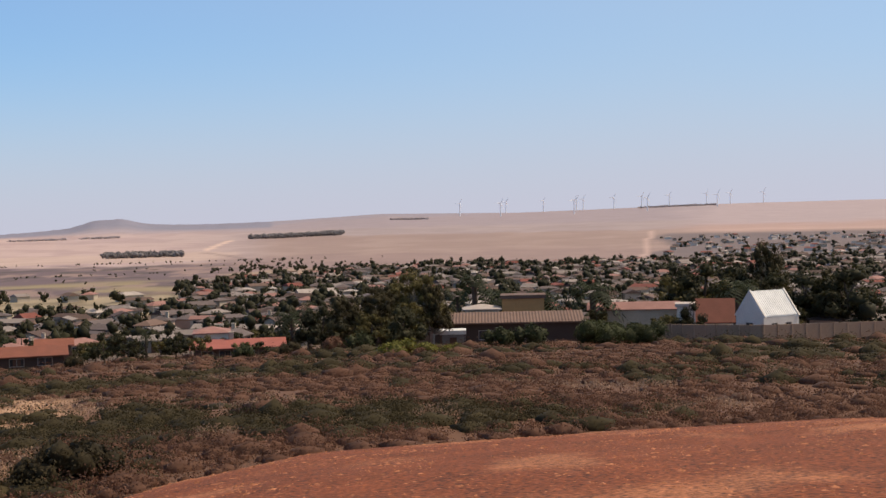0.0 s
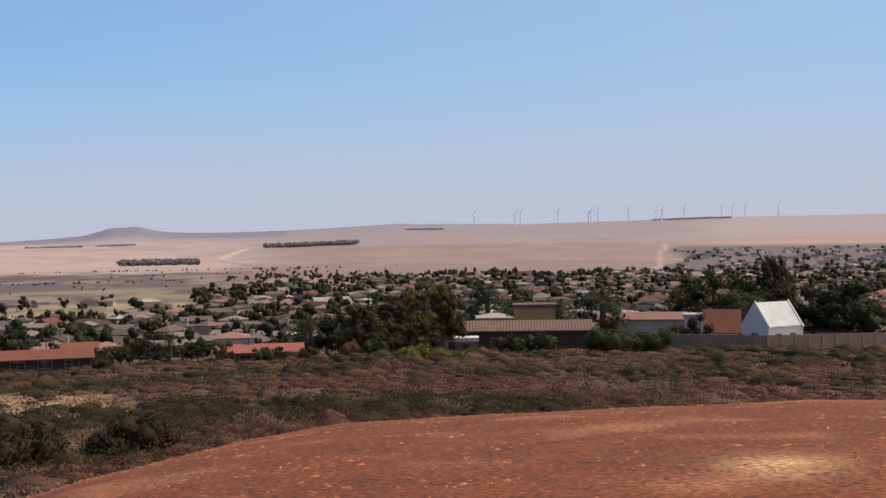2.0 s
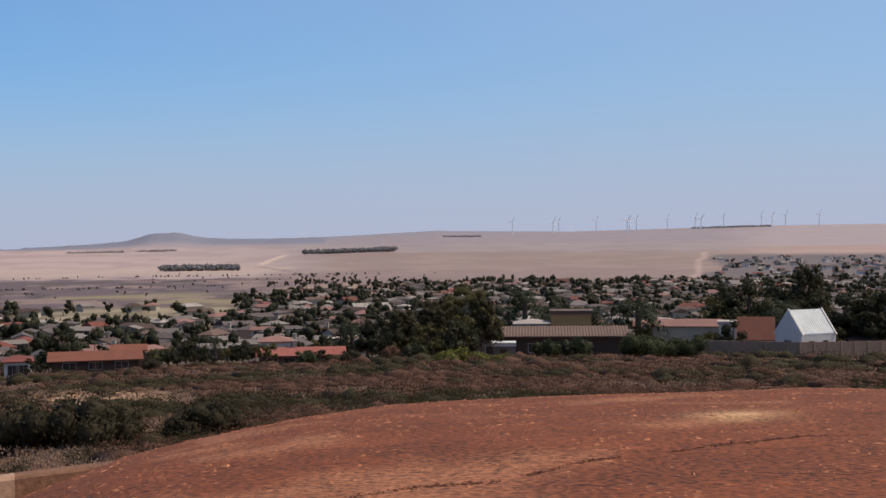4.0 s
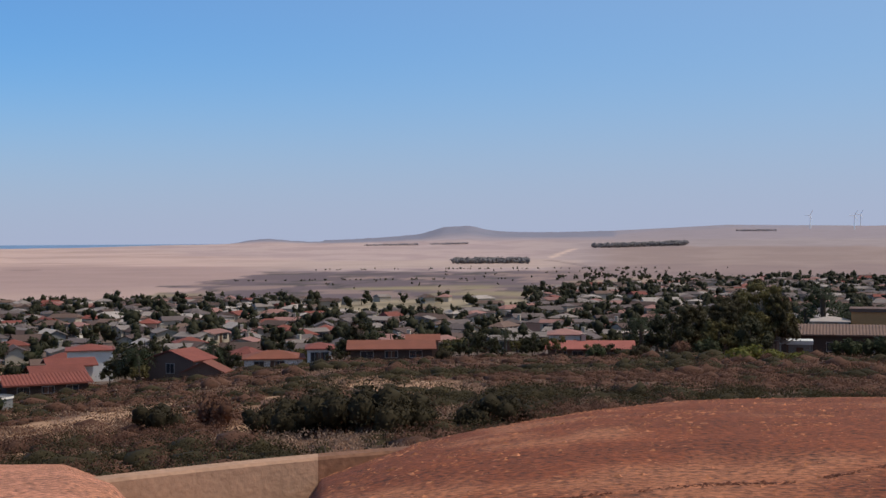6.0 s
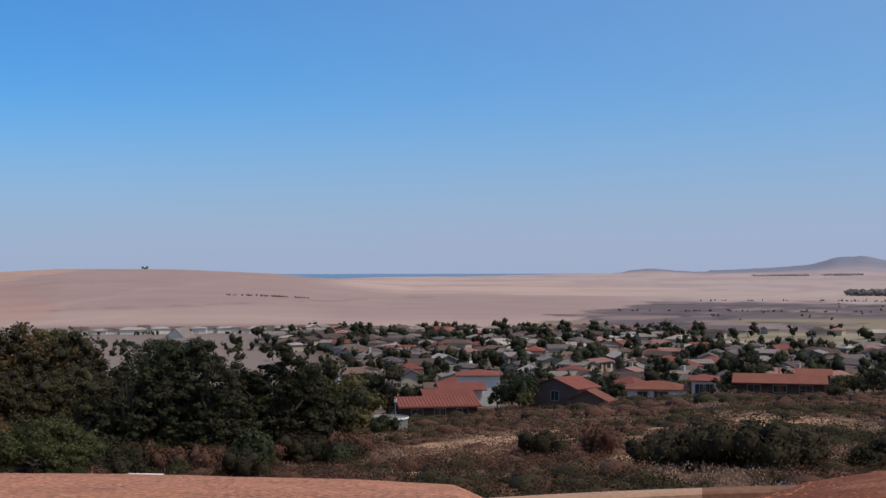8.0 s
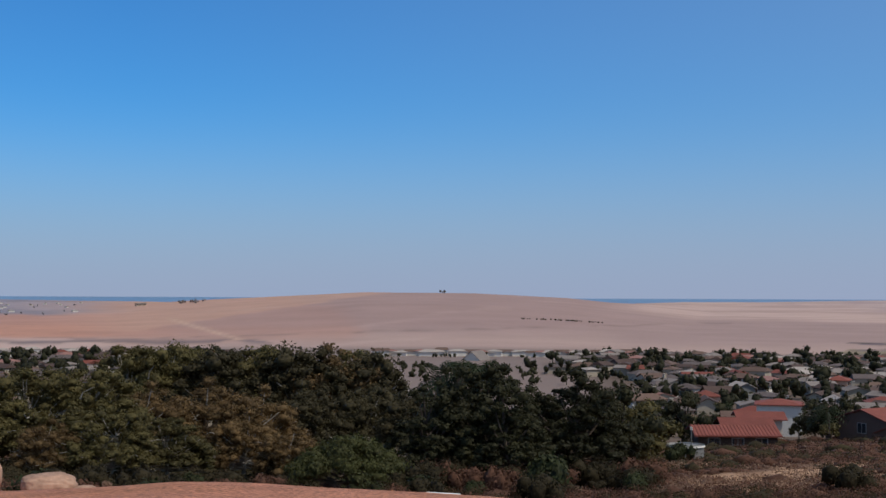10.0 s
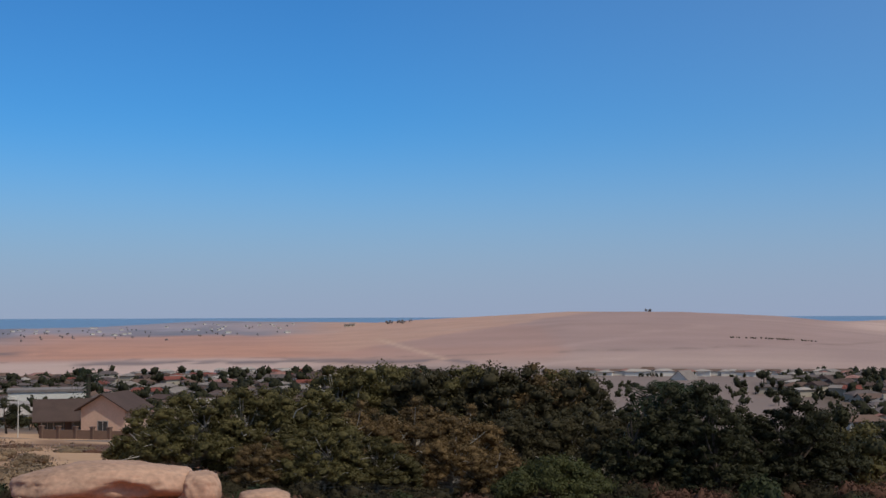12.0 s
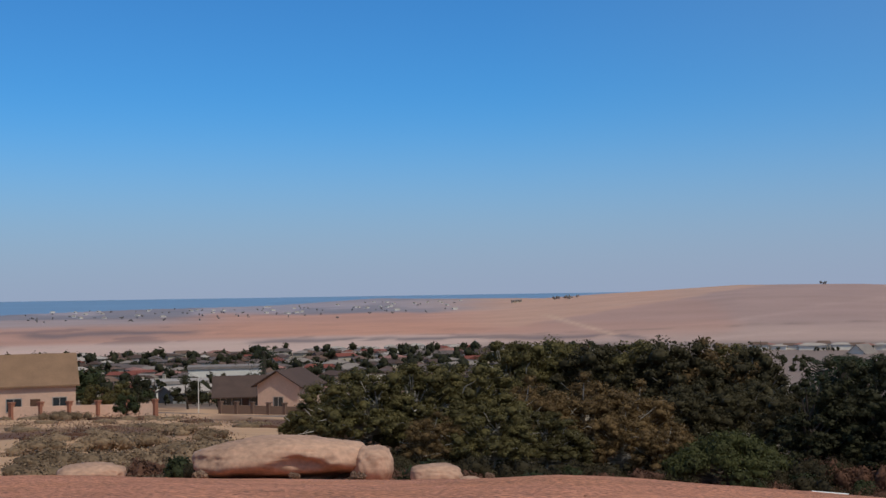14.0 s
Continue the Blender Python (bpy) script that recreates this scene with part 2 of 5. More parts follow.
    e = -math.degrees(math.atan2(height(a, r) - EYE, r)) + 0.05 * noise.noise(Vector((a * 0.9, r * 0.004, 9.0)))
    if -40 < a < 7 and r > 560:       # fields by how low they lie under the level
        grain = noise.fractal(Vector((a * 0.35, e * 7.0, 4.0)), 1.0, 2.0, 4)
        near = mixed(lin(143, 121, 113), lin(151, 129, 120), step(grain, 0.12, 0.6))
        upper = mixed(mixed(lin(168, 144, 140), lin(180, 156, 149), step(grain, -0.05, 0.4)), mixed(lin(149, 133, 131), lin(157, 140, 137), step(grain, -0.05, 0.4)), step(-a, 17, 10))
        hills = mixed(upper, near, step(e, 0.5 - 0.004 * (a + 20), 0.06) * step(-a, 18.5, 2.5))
        # hilltops greyed towards lilac, haze put into the colour
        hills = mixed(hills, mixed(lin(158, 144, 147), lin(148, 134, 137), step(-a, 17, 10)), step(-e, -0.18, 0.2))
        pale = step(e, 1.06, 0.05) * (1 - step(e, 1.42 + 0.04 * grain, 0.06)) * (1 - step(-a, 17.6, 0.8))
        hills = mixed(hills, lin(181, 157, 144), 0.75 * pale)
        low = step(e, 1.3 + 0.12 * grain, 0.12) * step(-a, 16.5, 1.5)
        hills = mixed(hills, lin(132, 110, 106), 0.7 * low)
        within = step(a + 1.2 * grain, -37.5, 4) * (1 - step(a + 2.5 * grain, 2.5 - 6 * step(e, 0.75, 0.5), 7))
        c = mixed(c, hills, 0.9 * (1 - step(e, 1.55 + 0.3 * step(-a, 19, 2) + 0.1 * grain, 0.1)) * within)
    if a > 26 and r > 520:            # dark folds and orange earth down to the shore
        grain = noise.fractal(Vector((a * 0.22, e * 2.6, 6.0)), 1.0, 2.0, 4)
        on = step(a + grain, 32, 6)
        clay = on * step(e, 0.95 + 0.1 * grain, 0.2) * (1 - step(e, 2.0, 0.2))
        c = mixed(c, lin(192, 138, 114), 0.7 * clay * (1 - step(a, 46, 5)))
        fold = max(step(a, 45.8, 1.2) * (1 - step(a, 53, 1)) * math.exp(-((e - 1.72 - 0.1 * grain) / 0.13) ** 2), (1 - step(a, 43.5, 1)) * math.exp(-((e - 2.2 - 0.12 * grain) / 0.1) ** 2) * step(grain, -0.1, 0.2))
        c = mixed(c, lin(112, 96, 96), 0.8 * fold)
        # outer coast tinted blue-grey in place of distance haze
        c = mixed(c, mixed(lin(150, 140, 148), lin(122, 118, 128), step(grain, 0.1, 0.25)), 0.8 * step(a + 2 * grain, 36.5, 6) * (1 - step(e, 0.98 + 0.12 * grain, 0.2)))
    if 6 < a < 38 and r > 600:        # the brown hill: a warm ridge above a duller flank, a track and a ploughing seam
        grain = noise.fractal(Vector((a * 0.3, e * 5.0, 8.0)), 1.0, 2.0, 4)
        seam = 21.3 + 6.5 * (e - 0.1) + 0.4 * grain
        on = step(a + grain, 10.5, 6) * (1 - step(a + grain, 33.5, 5))
        c = mixed(c, lin(190, 150, 128), 0.6 * on * step(a, seam, 0.8) * (1 - step(e, 1.75, 0.3)))
        c = mixed(c, lin(160, 130, 122), 0.5 * on * (1 - step(a, seam, 0.8)) * (1 - step(e, 1.55 + 0.1 * grain, 0.25)))
        c = mixed(c, lin(198, 164, 140), 0.7 * math.exp(-((a - 29.2 + 3.2 * (e - 1.6)) / 0.22) ** 2) * step(e, 1.2, 0.2))
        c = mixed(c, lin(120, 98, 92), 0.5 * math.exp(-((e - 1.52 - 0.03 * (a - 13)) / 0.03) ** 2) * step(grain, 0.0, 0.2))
    if a < -34:                       # dark ground of the far settlement
        c = mixed(c, lin(112, 98, 96), step(-wa, 35.8, 0.8) * (1 - step(r, 1500, 200)))
    # farthest ridges and the flat-topped hill get a painted blue-grey haze tint
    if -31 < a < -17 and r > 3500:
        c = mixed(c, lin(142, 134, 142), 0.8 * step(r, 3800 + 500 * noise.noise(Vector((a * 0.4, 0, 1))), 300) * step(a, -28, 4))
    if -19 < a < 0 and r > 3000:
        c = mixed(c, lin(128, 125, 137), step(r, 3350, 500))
    if 1350 < r < 2150 and abs(a + 16.3 + (r - 1350) * 0.0012) < 0.16:
        c = mixed(PALE, lin(206, 178, 160), 0.6)
    if 700 < r < 1250 and abs(a + 19.5 - (r - 700) * 0.0062) < 0.17:
        c = mixed(c, BURNT, 0.5)
    road = abs(a + 35.4 + 0.5 * (r - 800) / 1000)
    if 720 < r < 1700 and road < 0.13:
        c = mixed(c, PALE, 0.6)
    return c


def build_ground():
    azs = np.concatenate([np.arange(-180, -60, 10), np.arange(-60, 64, 0.24), np.arange(64, 180, 10)])
    rs = np.concatenate([[0.3, 1.5, 3], np.arange(4, 60, 0.8), np.geomspace(60.5, 4995, 180)])
    na, nr = len(azs), len(rs)
    verts = [(*polar(a, r)[:2], height(a, r)) for r in rs for a in azs] + [(0, 0, EYE - 1.7)]
    faces = [(j * na + i, j * na + (i + 1) % na, (j + 1) * na + (i + 1) % na, (j + 1) * na + i)[::-1] for j in range(nr - 1) for i in range(na)]
    faces += [(len(verts) - 1, (i + 1) % na, i)[::-1] for i in range(na)]
    me = mesh_of("ground", verts, faces, [M_LAND, M_ROCK], True)
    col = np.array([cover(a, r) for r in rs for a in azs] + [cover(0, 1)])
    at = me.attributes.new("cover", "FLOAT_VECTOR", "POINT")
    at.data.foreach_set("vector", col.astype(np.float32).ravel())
    ring = int(np.searchsorted(rs, 47))
    idx = np.zeros(len(faces), np.int32)
    idx[:ring * na] = 1
    idx[-na:] = 1
    me.polygons.foreach_set("material_index", idx)
    tagged(new("ground", me), "dry hillside of red rock, scrub, town ground and fields", "ground", kind="structure")


build_ground()
sea_me = mesh_of("sea", [(-6000, 900, 0), (6000, 900, 0), (6000, 6000, 0), (-6000, 6000, 0)], [(0, 1, 2, 3)], M_SEA)
tagged(new("sea", sea_me), "hazy blue sea reaching the horizon", "sea", kind="structure")

# ---- plants and rocks ----
def fast_mesh(name, verts, material, corners=4):
    """A mesh of loose faces with that many corners each."""
    me = bpy.data.meshes.new(name)
    n = len(verts)
    me.vertices.add(n), me.loops.add(n), me.polygons.add(n // corners)
    me.vertices.foreach_set("co", np.ascontiguousarray(verts, np.float32).ravel())
    me.loops.foreach_set("vertex_index", np.arange(n, dtype=np.int32))
    me.polygons.foreach_set("loop_start", np.arange(0, n, corners, dtype=np.int32))
    me.update(calc_edges=True)
    me.materials.append(material)
    return me


CORE = bmesh.new()
bmesh.ops.create_icosphere(CORE, subdivisions=2, radius=1)
CORE_V = {2: np.array([v.co[:] for v in CORE.verts])}
CORE_F = {2: np.array([[v.index for v in f.verts] for f in CORE.faces])}
CORE.free()
CORE = bmesh.new()
bmesh.ops.create_icosphere(CORE, subdivisions=1, radius=1)
CORE_V[1], CORE_F[1] = np.array([v.co[:] for v in CORE.verts]), np.array([[v.index for v in f.verts] for f in CORE.faces])
CORE.free()


def core(rng, centre, radii, level=2, rough=0.14):
    """The dense uneven inside of a leaf clump."""
    v = CORE_V[level] * np.array(radii) * (1 + rough * rng.normal(size=(len(CORE_V[level]), 1)))
    return v + np.array(centre), CORE_F[level]


def leafy_mesh(name, quads, cores, material):
    """Loose leaf sprays over dense clump insides, in one mesh."""
    verts, tris, at_ = [quads], [], len(quads)
    for v, f in cores:
        verts.append(v)
        tris.append(f + at_)
        at_ += len(v)
    verts, tris = np.concatenate(verts), np.concatenate(tris)
    nq, nt = len(quads) // 4, len(tris)
    me = bpy.data.meshes.new(name)
    me.vertices.add(len(verts)), me.loops.add(nq * 4 + nt * 3), me.polygons.add(nq + nt)
    me.vertices.foreach_set("co", np.ascontiguousarray(verts, np.float32).ravel())
    me.loops.foreach_set("vertex_index", np.concatenate([np.arange(nq * 4), tris.ravel()]).astype(np.int32))
    me.polygons.foreach_set("loop_start", np.concatenate([np.arange(nq) * 4, nq * 4 + np.arange(nt) * 3]).astype(np.int32))
    me.update(calc_edges=True)
    me.polygons.foreach_set("use_smooth", np.concatenate([np.zeros(nq, bool), np.ones(nt, bool)]))
    me.materials.append(material)
    return me


def leaves(rng, clump, size, upright=0.0):
    """Four-cornered pointed leaf sprays that lie roughly along the skin of their clump."""
    centres, out = clump
    n = len(centres)
    out = out + 0.45 * rng.normal(size=(n, 3))
    a = np.cross(out, rng.normal(size=(n, 3)))
    a[:, 2] += upright * rng.choice([1, 1, -0.3], n) * 2
    a /= np.linalg.norm(a, axis=1)[:, None]
    b = np.cross(a, out)
    b /= np.linalg.norm(b, axis=1)[:, None] + 1e-9
    s = (size * rng.uniform(0.6, 1.4, n))[:, None]
    a, b = a * s, b * s * 0.55
    return np.stack([centres - a, centres - a * 0.1 + b, centres + a, centres + a * 0.1 - b], 1).reshape(-1, 3)


def blob(rng, n, centre, radii):
    """Points spread through the outer part of an ellipsoid, more of them above."""
    d = rng.normal(size=(n, 3))
    d[:, 2] = np.abs(d[:, 2]) * rng.choice([1, 1, -0.6], n)
    d /= np.linalg.norm(d, axis=1)[:, None]
    return np.array(centre) + d * np.array(radii) * rng.uniform(0.6, 1.05, n)[:, None], d


def joined(clumps):
    return np.concatenate([c[0] for c in clumps]), np.concatenate([c[1] for c in clumps])


def tube(bm, pts, radii, sides=6):
    rings = []
    for i, (p, r) in enumerate(zip(pts, radii)):
        way = (pts[min(i + 1, len(pts) - 1)] - pts[max(i - 1, 0)]).normalized()
        side = way.cross(Vector((0.3, 1, 0.2))).normalized()
        up = side.cross(way)
        rings.append([bm.verts.new(p + (side * math.cos(k * math.tau / sides) + up * math.sin(k * math.tau / sides)) * r) for k in range(sides)])
    for a, b in zip(rings, rings[1:]):
        for k in range(sides):
            bm.faces.new((a[k], a[(k + 1) % sides], b[(k + 1) % sides], b[k]))
    bm.faces.new(rings[0][::-1]), bm.faces.new(rings[-1])


M_LEAF_DARK = mat("dark_leaf", (0.041, 0.038, 0.015), 0.7, 0.5, 1.1, 5.0, 0.3, per_object=0.3, island=0.3, thin=0.35, depth=0.15)
M_LEAF_UMBER = mat("brown_olive_leaf", (0.070, 0.055, 0.024), 0.7, 0.5, 1.1, 5.0, 0.3, per_object=0.3, island=0.3, thin=0.35, depth=0.15)
M_LEAF_OLIVE = mat("olive_leaf", (0.118, 0.094, 0.032), 0.7, 0.5, 1.1, 5.0, 0.3, per_object=0.3, island=0.3, thin=0.35, depth=0.15)
M_LEAF_RUST = mat("rusty_leaf", (0.165, 0.100, 0.040), 0.7, 0.5, 1.1, 5.0, 0.3, per_object=0.3, island=0.3, thin=0.35, depth=0.15)
M_LEAF_GREEN = mat("green_leaf", (0.045, 0.052, 0.018), 0.7, 0.5, 1.1, 5.0, 0.3, per_object=0.3, island=0.3, thin=0.35, depth=0.15)
M_LEAF_DOME = mat("bright_olive_leaf", (0.074, 0.074, 0.022), 0.7, 0.5, 1.1, 5.0, 0.3, island=0.3, thin=0.35, depth=0.15)
M_LEAF_LIME = mat("lime_leaf", (0.15, 0.14, 0.028), 0.7, 0.5, 1.1, 5.0, 0.3, island=0.3, thin=0.35, depth=0.15)
M_LEAF_PALM = mat("palm_leaf", (0.030, 0.038, 0.016), 0.7, 0.5, 1.1, 5.0, 0.3, per_object=0.3, island=0.3, thin=0.35, depth=0.15)
M_LEAF_BUSH = mat("dark_bush_leaf", (0.042, 0.031, 0.013), 0.8, 0.5, 1.1, 5.0, 0.3, island=0.15, thin=0.3, depth=0.15)
# leaf colours of the distant groves, paled to stand in for haze
M_LEAF_HAZY = mat("far_hazed_gum_leaf", (0.35, 0.305, 0.305), 0.8, 0.3, 0.02, 6.0, 0, island=0.15)
M_LEAF_HAZED = mat("hazed_gum_leaf", (0.17, 0.153, 0.15), 0.8, 0.3, 0.02, 6.0, 0, island=0.15)
M_BARK = mat("bark", (0.09, 0.065, 0.05), 0.9, 0.4, 1.5, 7.0, 0.5)
M_BARK_PALE = mat("pale_bark", (0.36, 0.31, 0.26), 0.8, 0.4, 1.5, 7.0, 0.4)
M_SCRUB_BROWN = mat("brown_scrub_twig", (0.15, 0.073, 0.047), 0.9, 0.45, 0.5, 7.0, 0.3, island=0.12, thin=0.35, depth=0.15)
M_SCRUB_GREEN = mat("olive_scrub_leaf", (0.060, 0.045, 0.020), 0.9, 0.5, 0.5, 7.0, 0.3, island=0.12, thin=0.35, depth=0.15)
M_SCRUB_GREY = mat("grey_scrub_twig", (0.28, 0.19, 0.118), 0.9, 0.5, 0.9, 7.0, 0.3, per_object=0.4, island=0.25, thin=0.35, depth=0.15)
M_STRAW = mat("straw", (0.34, 0.22, 0.15), 0.9, 0.25, 0.2, 9.0, 0, island=0.3, thin=0.35, depth=0.15)


class Kind:
    """One pattern of a thing: the first call places it, later calls place copies."""

    def __init__(self, ob):
        self.ob, self.used = ob, False

    def place(self, m):
        if not self.used:
            self.used, self.ob.matrix_basis = True, m
            self.base = m.copy()
            return self.ob
        c = copy_thing(self.ob, Matrix())
        c.matrix_basis = m
        return c


def tree_kind(name, label, h, w, blobs, leaf_n, leaf, leaf_mat, bark, seed, low=0.3, trunk=0.22, flat=0.75, stems=1, group="", clump=(0.07, 0.18), deep=0.2):
    """A tree h high and w wide with tapered limbs that reach into the leaf clumps."""
    rng = np.random.default_rng(seed)
    top = new(name)
    bm, pts = bmesh.new(), []
    tops, cores = [], []
    for i in range(blobs):
        a, q = rng.uniform(0, math.tau), math.sqrt(rng.uniform(0.02, 1))
        z = h * (low + (1 - low) * (0.15 + 0.72 * (1 - 0.75 * q * q) * rng.uniform(deep, 1.0)))
        c = np.array((math.cos(a) * q * w * 0.42, math.sin(a) * q * w * 0.42, z))
        rad = w * rng.uniform(*clump)
        pts.append(blob(rng, leaf_n // blobs, c, (rad, rad, rad * flat)))
        cores.append(core(rng, c, (rad * .56, rad * .56, rad * .56 * flat), 1, 0.28))
        tops.append(c)
    pale = bark == M_BARK_PALE
    for s in range(stems):
        foot = Vector((rng.uniform(-.3, .3) * (stems - 1), rng.uniform(-.3, .3) * (stems - 1), -0.4))
        fork = Vector((rng.uniform(-.08, .08) * w, rng.uniform(-.08, .08) * w, h * low * rng.uniform(0.7, 1.1)))
        tip = Vector((fork.x, fork.y, h * 0.58))
        tube(bm, [foot, foot.lerp(tip, 0.4) + Vector((rng.uniform(-.1, .1), 0, 0)), tip], [trunk * 1.25, trunk * 0.9, trunk * 0.3])
        for c in tops[s::stems][::2 if pale else 4]:
            e = Vector(c)
            if pale and rng.uniform() < 0.12 and e.z < 0.6 * h:
                e += Vector((e.x, e.y, 0.1 * w)).normalized() * w * 0.1
            start = foot.lerp(tip, min(0.95, max(0.12, (e.z * 0.62 + 0.4) / (tip.z + 0.4))))
            mid = start.lerp(e, 0.5) + Vector((0, 0, -0.03 * h))
            tube(bm, [start, mid, e], [trunk * 0.6, trunk * 0.38, trunk * 0.12], 5)
    for c in tops if pale else ():      # bare twigs that stand out of the leaves
        if rng.uniform() < 0.13 and c[2] < 0.62 * h:
            d = Vector((c[0], c[1], 0.1 * w)).normalized() + Vector(rng.normal(size=3) * 0.35)
            a0, a1 = Vector(c) + d * 0.04 * w, Vector(c) + d * 0.14 * w
            tube(bm, [a0, a0.lerp(a1, 0.5) + Vector(rng.normal(size=3) * 0.12), a1], [0.05, 0.036, 0.014], 4)
    part("trunk", bm, bark, top)
    crown = new("crown", leafy_mesh("crown", leaves(rng, joined(pts), leaf), cores, leaf_mat))
    crown.parent = top
    return Kind(tagged(top, label, "tree", group))


def palm_kind(h, seed, label, feather=2.3, fronds=26):
    rng = np.random.default_rng(seed)
    top = new("palm_tree")
    bm = bmesh.new()
    tube(bm, [Vector((0, 0, -0.4)), Vector((0.06, 0, h * 0.5)), Vector((0, 0, h))], [0.28, 0.2, 0.24], 8)
    part("trunk", bm, M_BARK, top)
    for i in range(fronds):
        a, up = rng.uniform(0, math.tau), rng.uniform(-0.5, 1.2)
        d = np.array((math.cos(a), math.sin(a), 0))
        quads = []
        steps = 9
        L = feather * rng.uniform(0.8, 1.15)
        spine = [np.array((0, 0, h)) + d * L * math.cos(up) * s * (1 - 0.15 * s) + np.array((0, 0, L * (math.sin(up) * s - 0.75 * s * s))) for s in np.linspace(0, 1, steps + 1)]
        side = np.array((-d[1], d[0], 0))
        for k in range(1, steps):
            p, q = spine[k], spine[k + 1]
            wl_ = 0.42 * math.sin(math.pi * (k + 1.2) / (steps + 2)) * feather / 2.3
            for sgn in (-1, 1):
                tip = p + (q - p) * 0.8 + side * sgn * wl_ + np.array((0, 0, -0.35 * wl_))
                quads += [p, p + (q - p) * 0.45, tip, p + (tip - p) * 0.5 - (q - p) * 0.15]
        fr = new("frond", fast_mesh("frond", np.array(quads), M_LEAF_PALM))
        fr.parent = top
    return Kind(tagged(top, label, "palm tree"))


def bush_kind(name, label, h, w, n, leaf, leaf_mat, seed):
    rng = np.random.default_rng(seed)
    top = new(name)
    pts, cores = [], []
    bm = bmesh.new()
    for i in range(9):
        a, q = rng.uniform(0, math.tau), rng.uniform(0, 0.36) * w
        c = (math.cos(a) * q, math.sin(a) * q, h * rng.uniform(0.25, 0.55))
        pts.append(blob(rng, n // 9, c, (w * 0.2, w * 0.2, h * 0.45)))
        cores.append(core(rng, c, (w * 0.14, w * 0.14, h * 0.33), 1, 0.2))
        tube(bm, [Vector((0, 0, -0.2)), Vector(c)], [0.06, 0.02], 4)
    part("stem", bm, M_BARK, top)
    f = new("foliage", leafy_mesh("foliage", leaves(rng, joined(pts), leaf), cores, leaf_mat))
    f.parent = top
    return Kind(tagged(top, label, "bush"))


def stand(kind, a, r, scale=1.0, tall=1.0, turn=None, sink=0.0):
    rz = random.uniform(0, 360) if turn is None else turn
    p = polar(a, r, height(a, r) - sink)
    return kind.place(Matrix.Translation(p) @ pose(0, 0, 0, 0, 0, rz) @ Matrix.Diagonal((scale, scale, scale * tall, 1)))


GUM = [tree_kind("gum_tree", "tall dark gum tree with pale bare limbs", 9, 9, 150, 16500, 0.1, m, M_BARK_PALE, s, 0.04, 0.13, 0.85, 2, clump=(0.045, 0.11))
       for m, s in ((M_LEAF_OLIVE, 11), (M_LEAF_UMBER, 17), (M_LEAF_RUST, 13), (M_LEAF_OLIVE, 14))]
THIN = [tree_kind("pine_tree", "dark open-crowned tree with a visible trunk", 7, 4.8, 110, 9000, 0.075, M_LEAF_DARK, M_BARK, s, 0.02, 0.12, 0.8, clump=(0.04, 0.1)) for s in (21, 22, 23)]
ROUND = [tree_kind("broadleaf_tree", "dense dark round-crowned garden tree", 5, 5.5, 26, 2600, 0.14, m, M_BARK, s, 0.03, 0.16, 0.95) for m, s in ((M_LEAF_DARK, 31), (M_LEAF_OLIVE, 32), (M_LEAF_GREEN, 33))]
SMALL = [tree_kind("garden_tree", "small dark garden tree beside the houses", 4.2, 3.8, 9, 320, 0.2, m, M_BARK, s, 0.02, 0.12, 1.0) for m, s in ((M_LEAF_DARK, 41), (M_LEAF_DARK, 42), (M_LEAF_OLIVE, 43), (M_LEAF_GREEN, 44))]
SPIRE = [tree_kind("cypress_tree", "slim dark upright cypress among the houses", 6, 1.6, 8, 260, 0.18, M_LEAF_DARK, M_BARK, 45, 0.05, 0.1, 2.2)]
DOME = tree_kind("umbrella_tree", "low spreading olive-green dome-shaped tree", 2.6, 5.8, 80, 11000, 0.065, M_LEAF_DOME, M_BARK, 51, 0.2, 0.1, 0.6, clump=(0.07, 0.12), deep=0.78)
PALM = [palm_kind(4.5, 61, "tall feather palm with drooping fronds"), palm_kind(3.0, 62, "stout feather palm with a wide crown", 3.0, 34)]
SHRUB = [bush_kind("shrub", "dark olive shrub on the dry slope", 1.3, 2.4, 2200, 0.05, M_LEAF_BUSH, 71), bush_kind("shrub", "rounded grey-green shrub at the garden edge", 1.6, 2.8, 900, 0.1, M_LEAF_GREEN, 72),
         bush_kind("shrub", "bright yellow-green flowering shrub in the scrub", 1.0, 2.4, 900, 0.09, M_LEAF_LIME, 73), bush_kind("shrub", "soft grey-brown dry bush on the sandy flat", 1.0, 3.0, 1300, 0.06, M_SCRUB_GREY, 75), bush_kind("shrub", "reddish-brown dry shrub on the slope", 1.2, 2.4, 1300, 0.066, M_SCRUB_BROWN, 74)]
SHRUB[3], SHRUB[4] = SHRUB[4], SHRUB[3]


def fit(kind, a, r, top_el, nominal, wide=1.0, turn=None):
    """Stand a tree whose top shows that many degrees from the level."""
    h = EYE + r * math.tan(radians(top_el)) - height(a, r)
    s = h / nominal
    rz = random.uniform(0, 360) if turn is None else turn
    return kind.place(Matrix.Translation(polar(a, r, height(a, r))) @ pose(0, 0, 0, 0, 0, rz) @ Matrix.Diagonal((s * wide, s * wide, s, 1)))


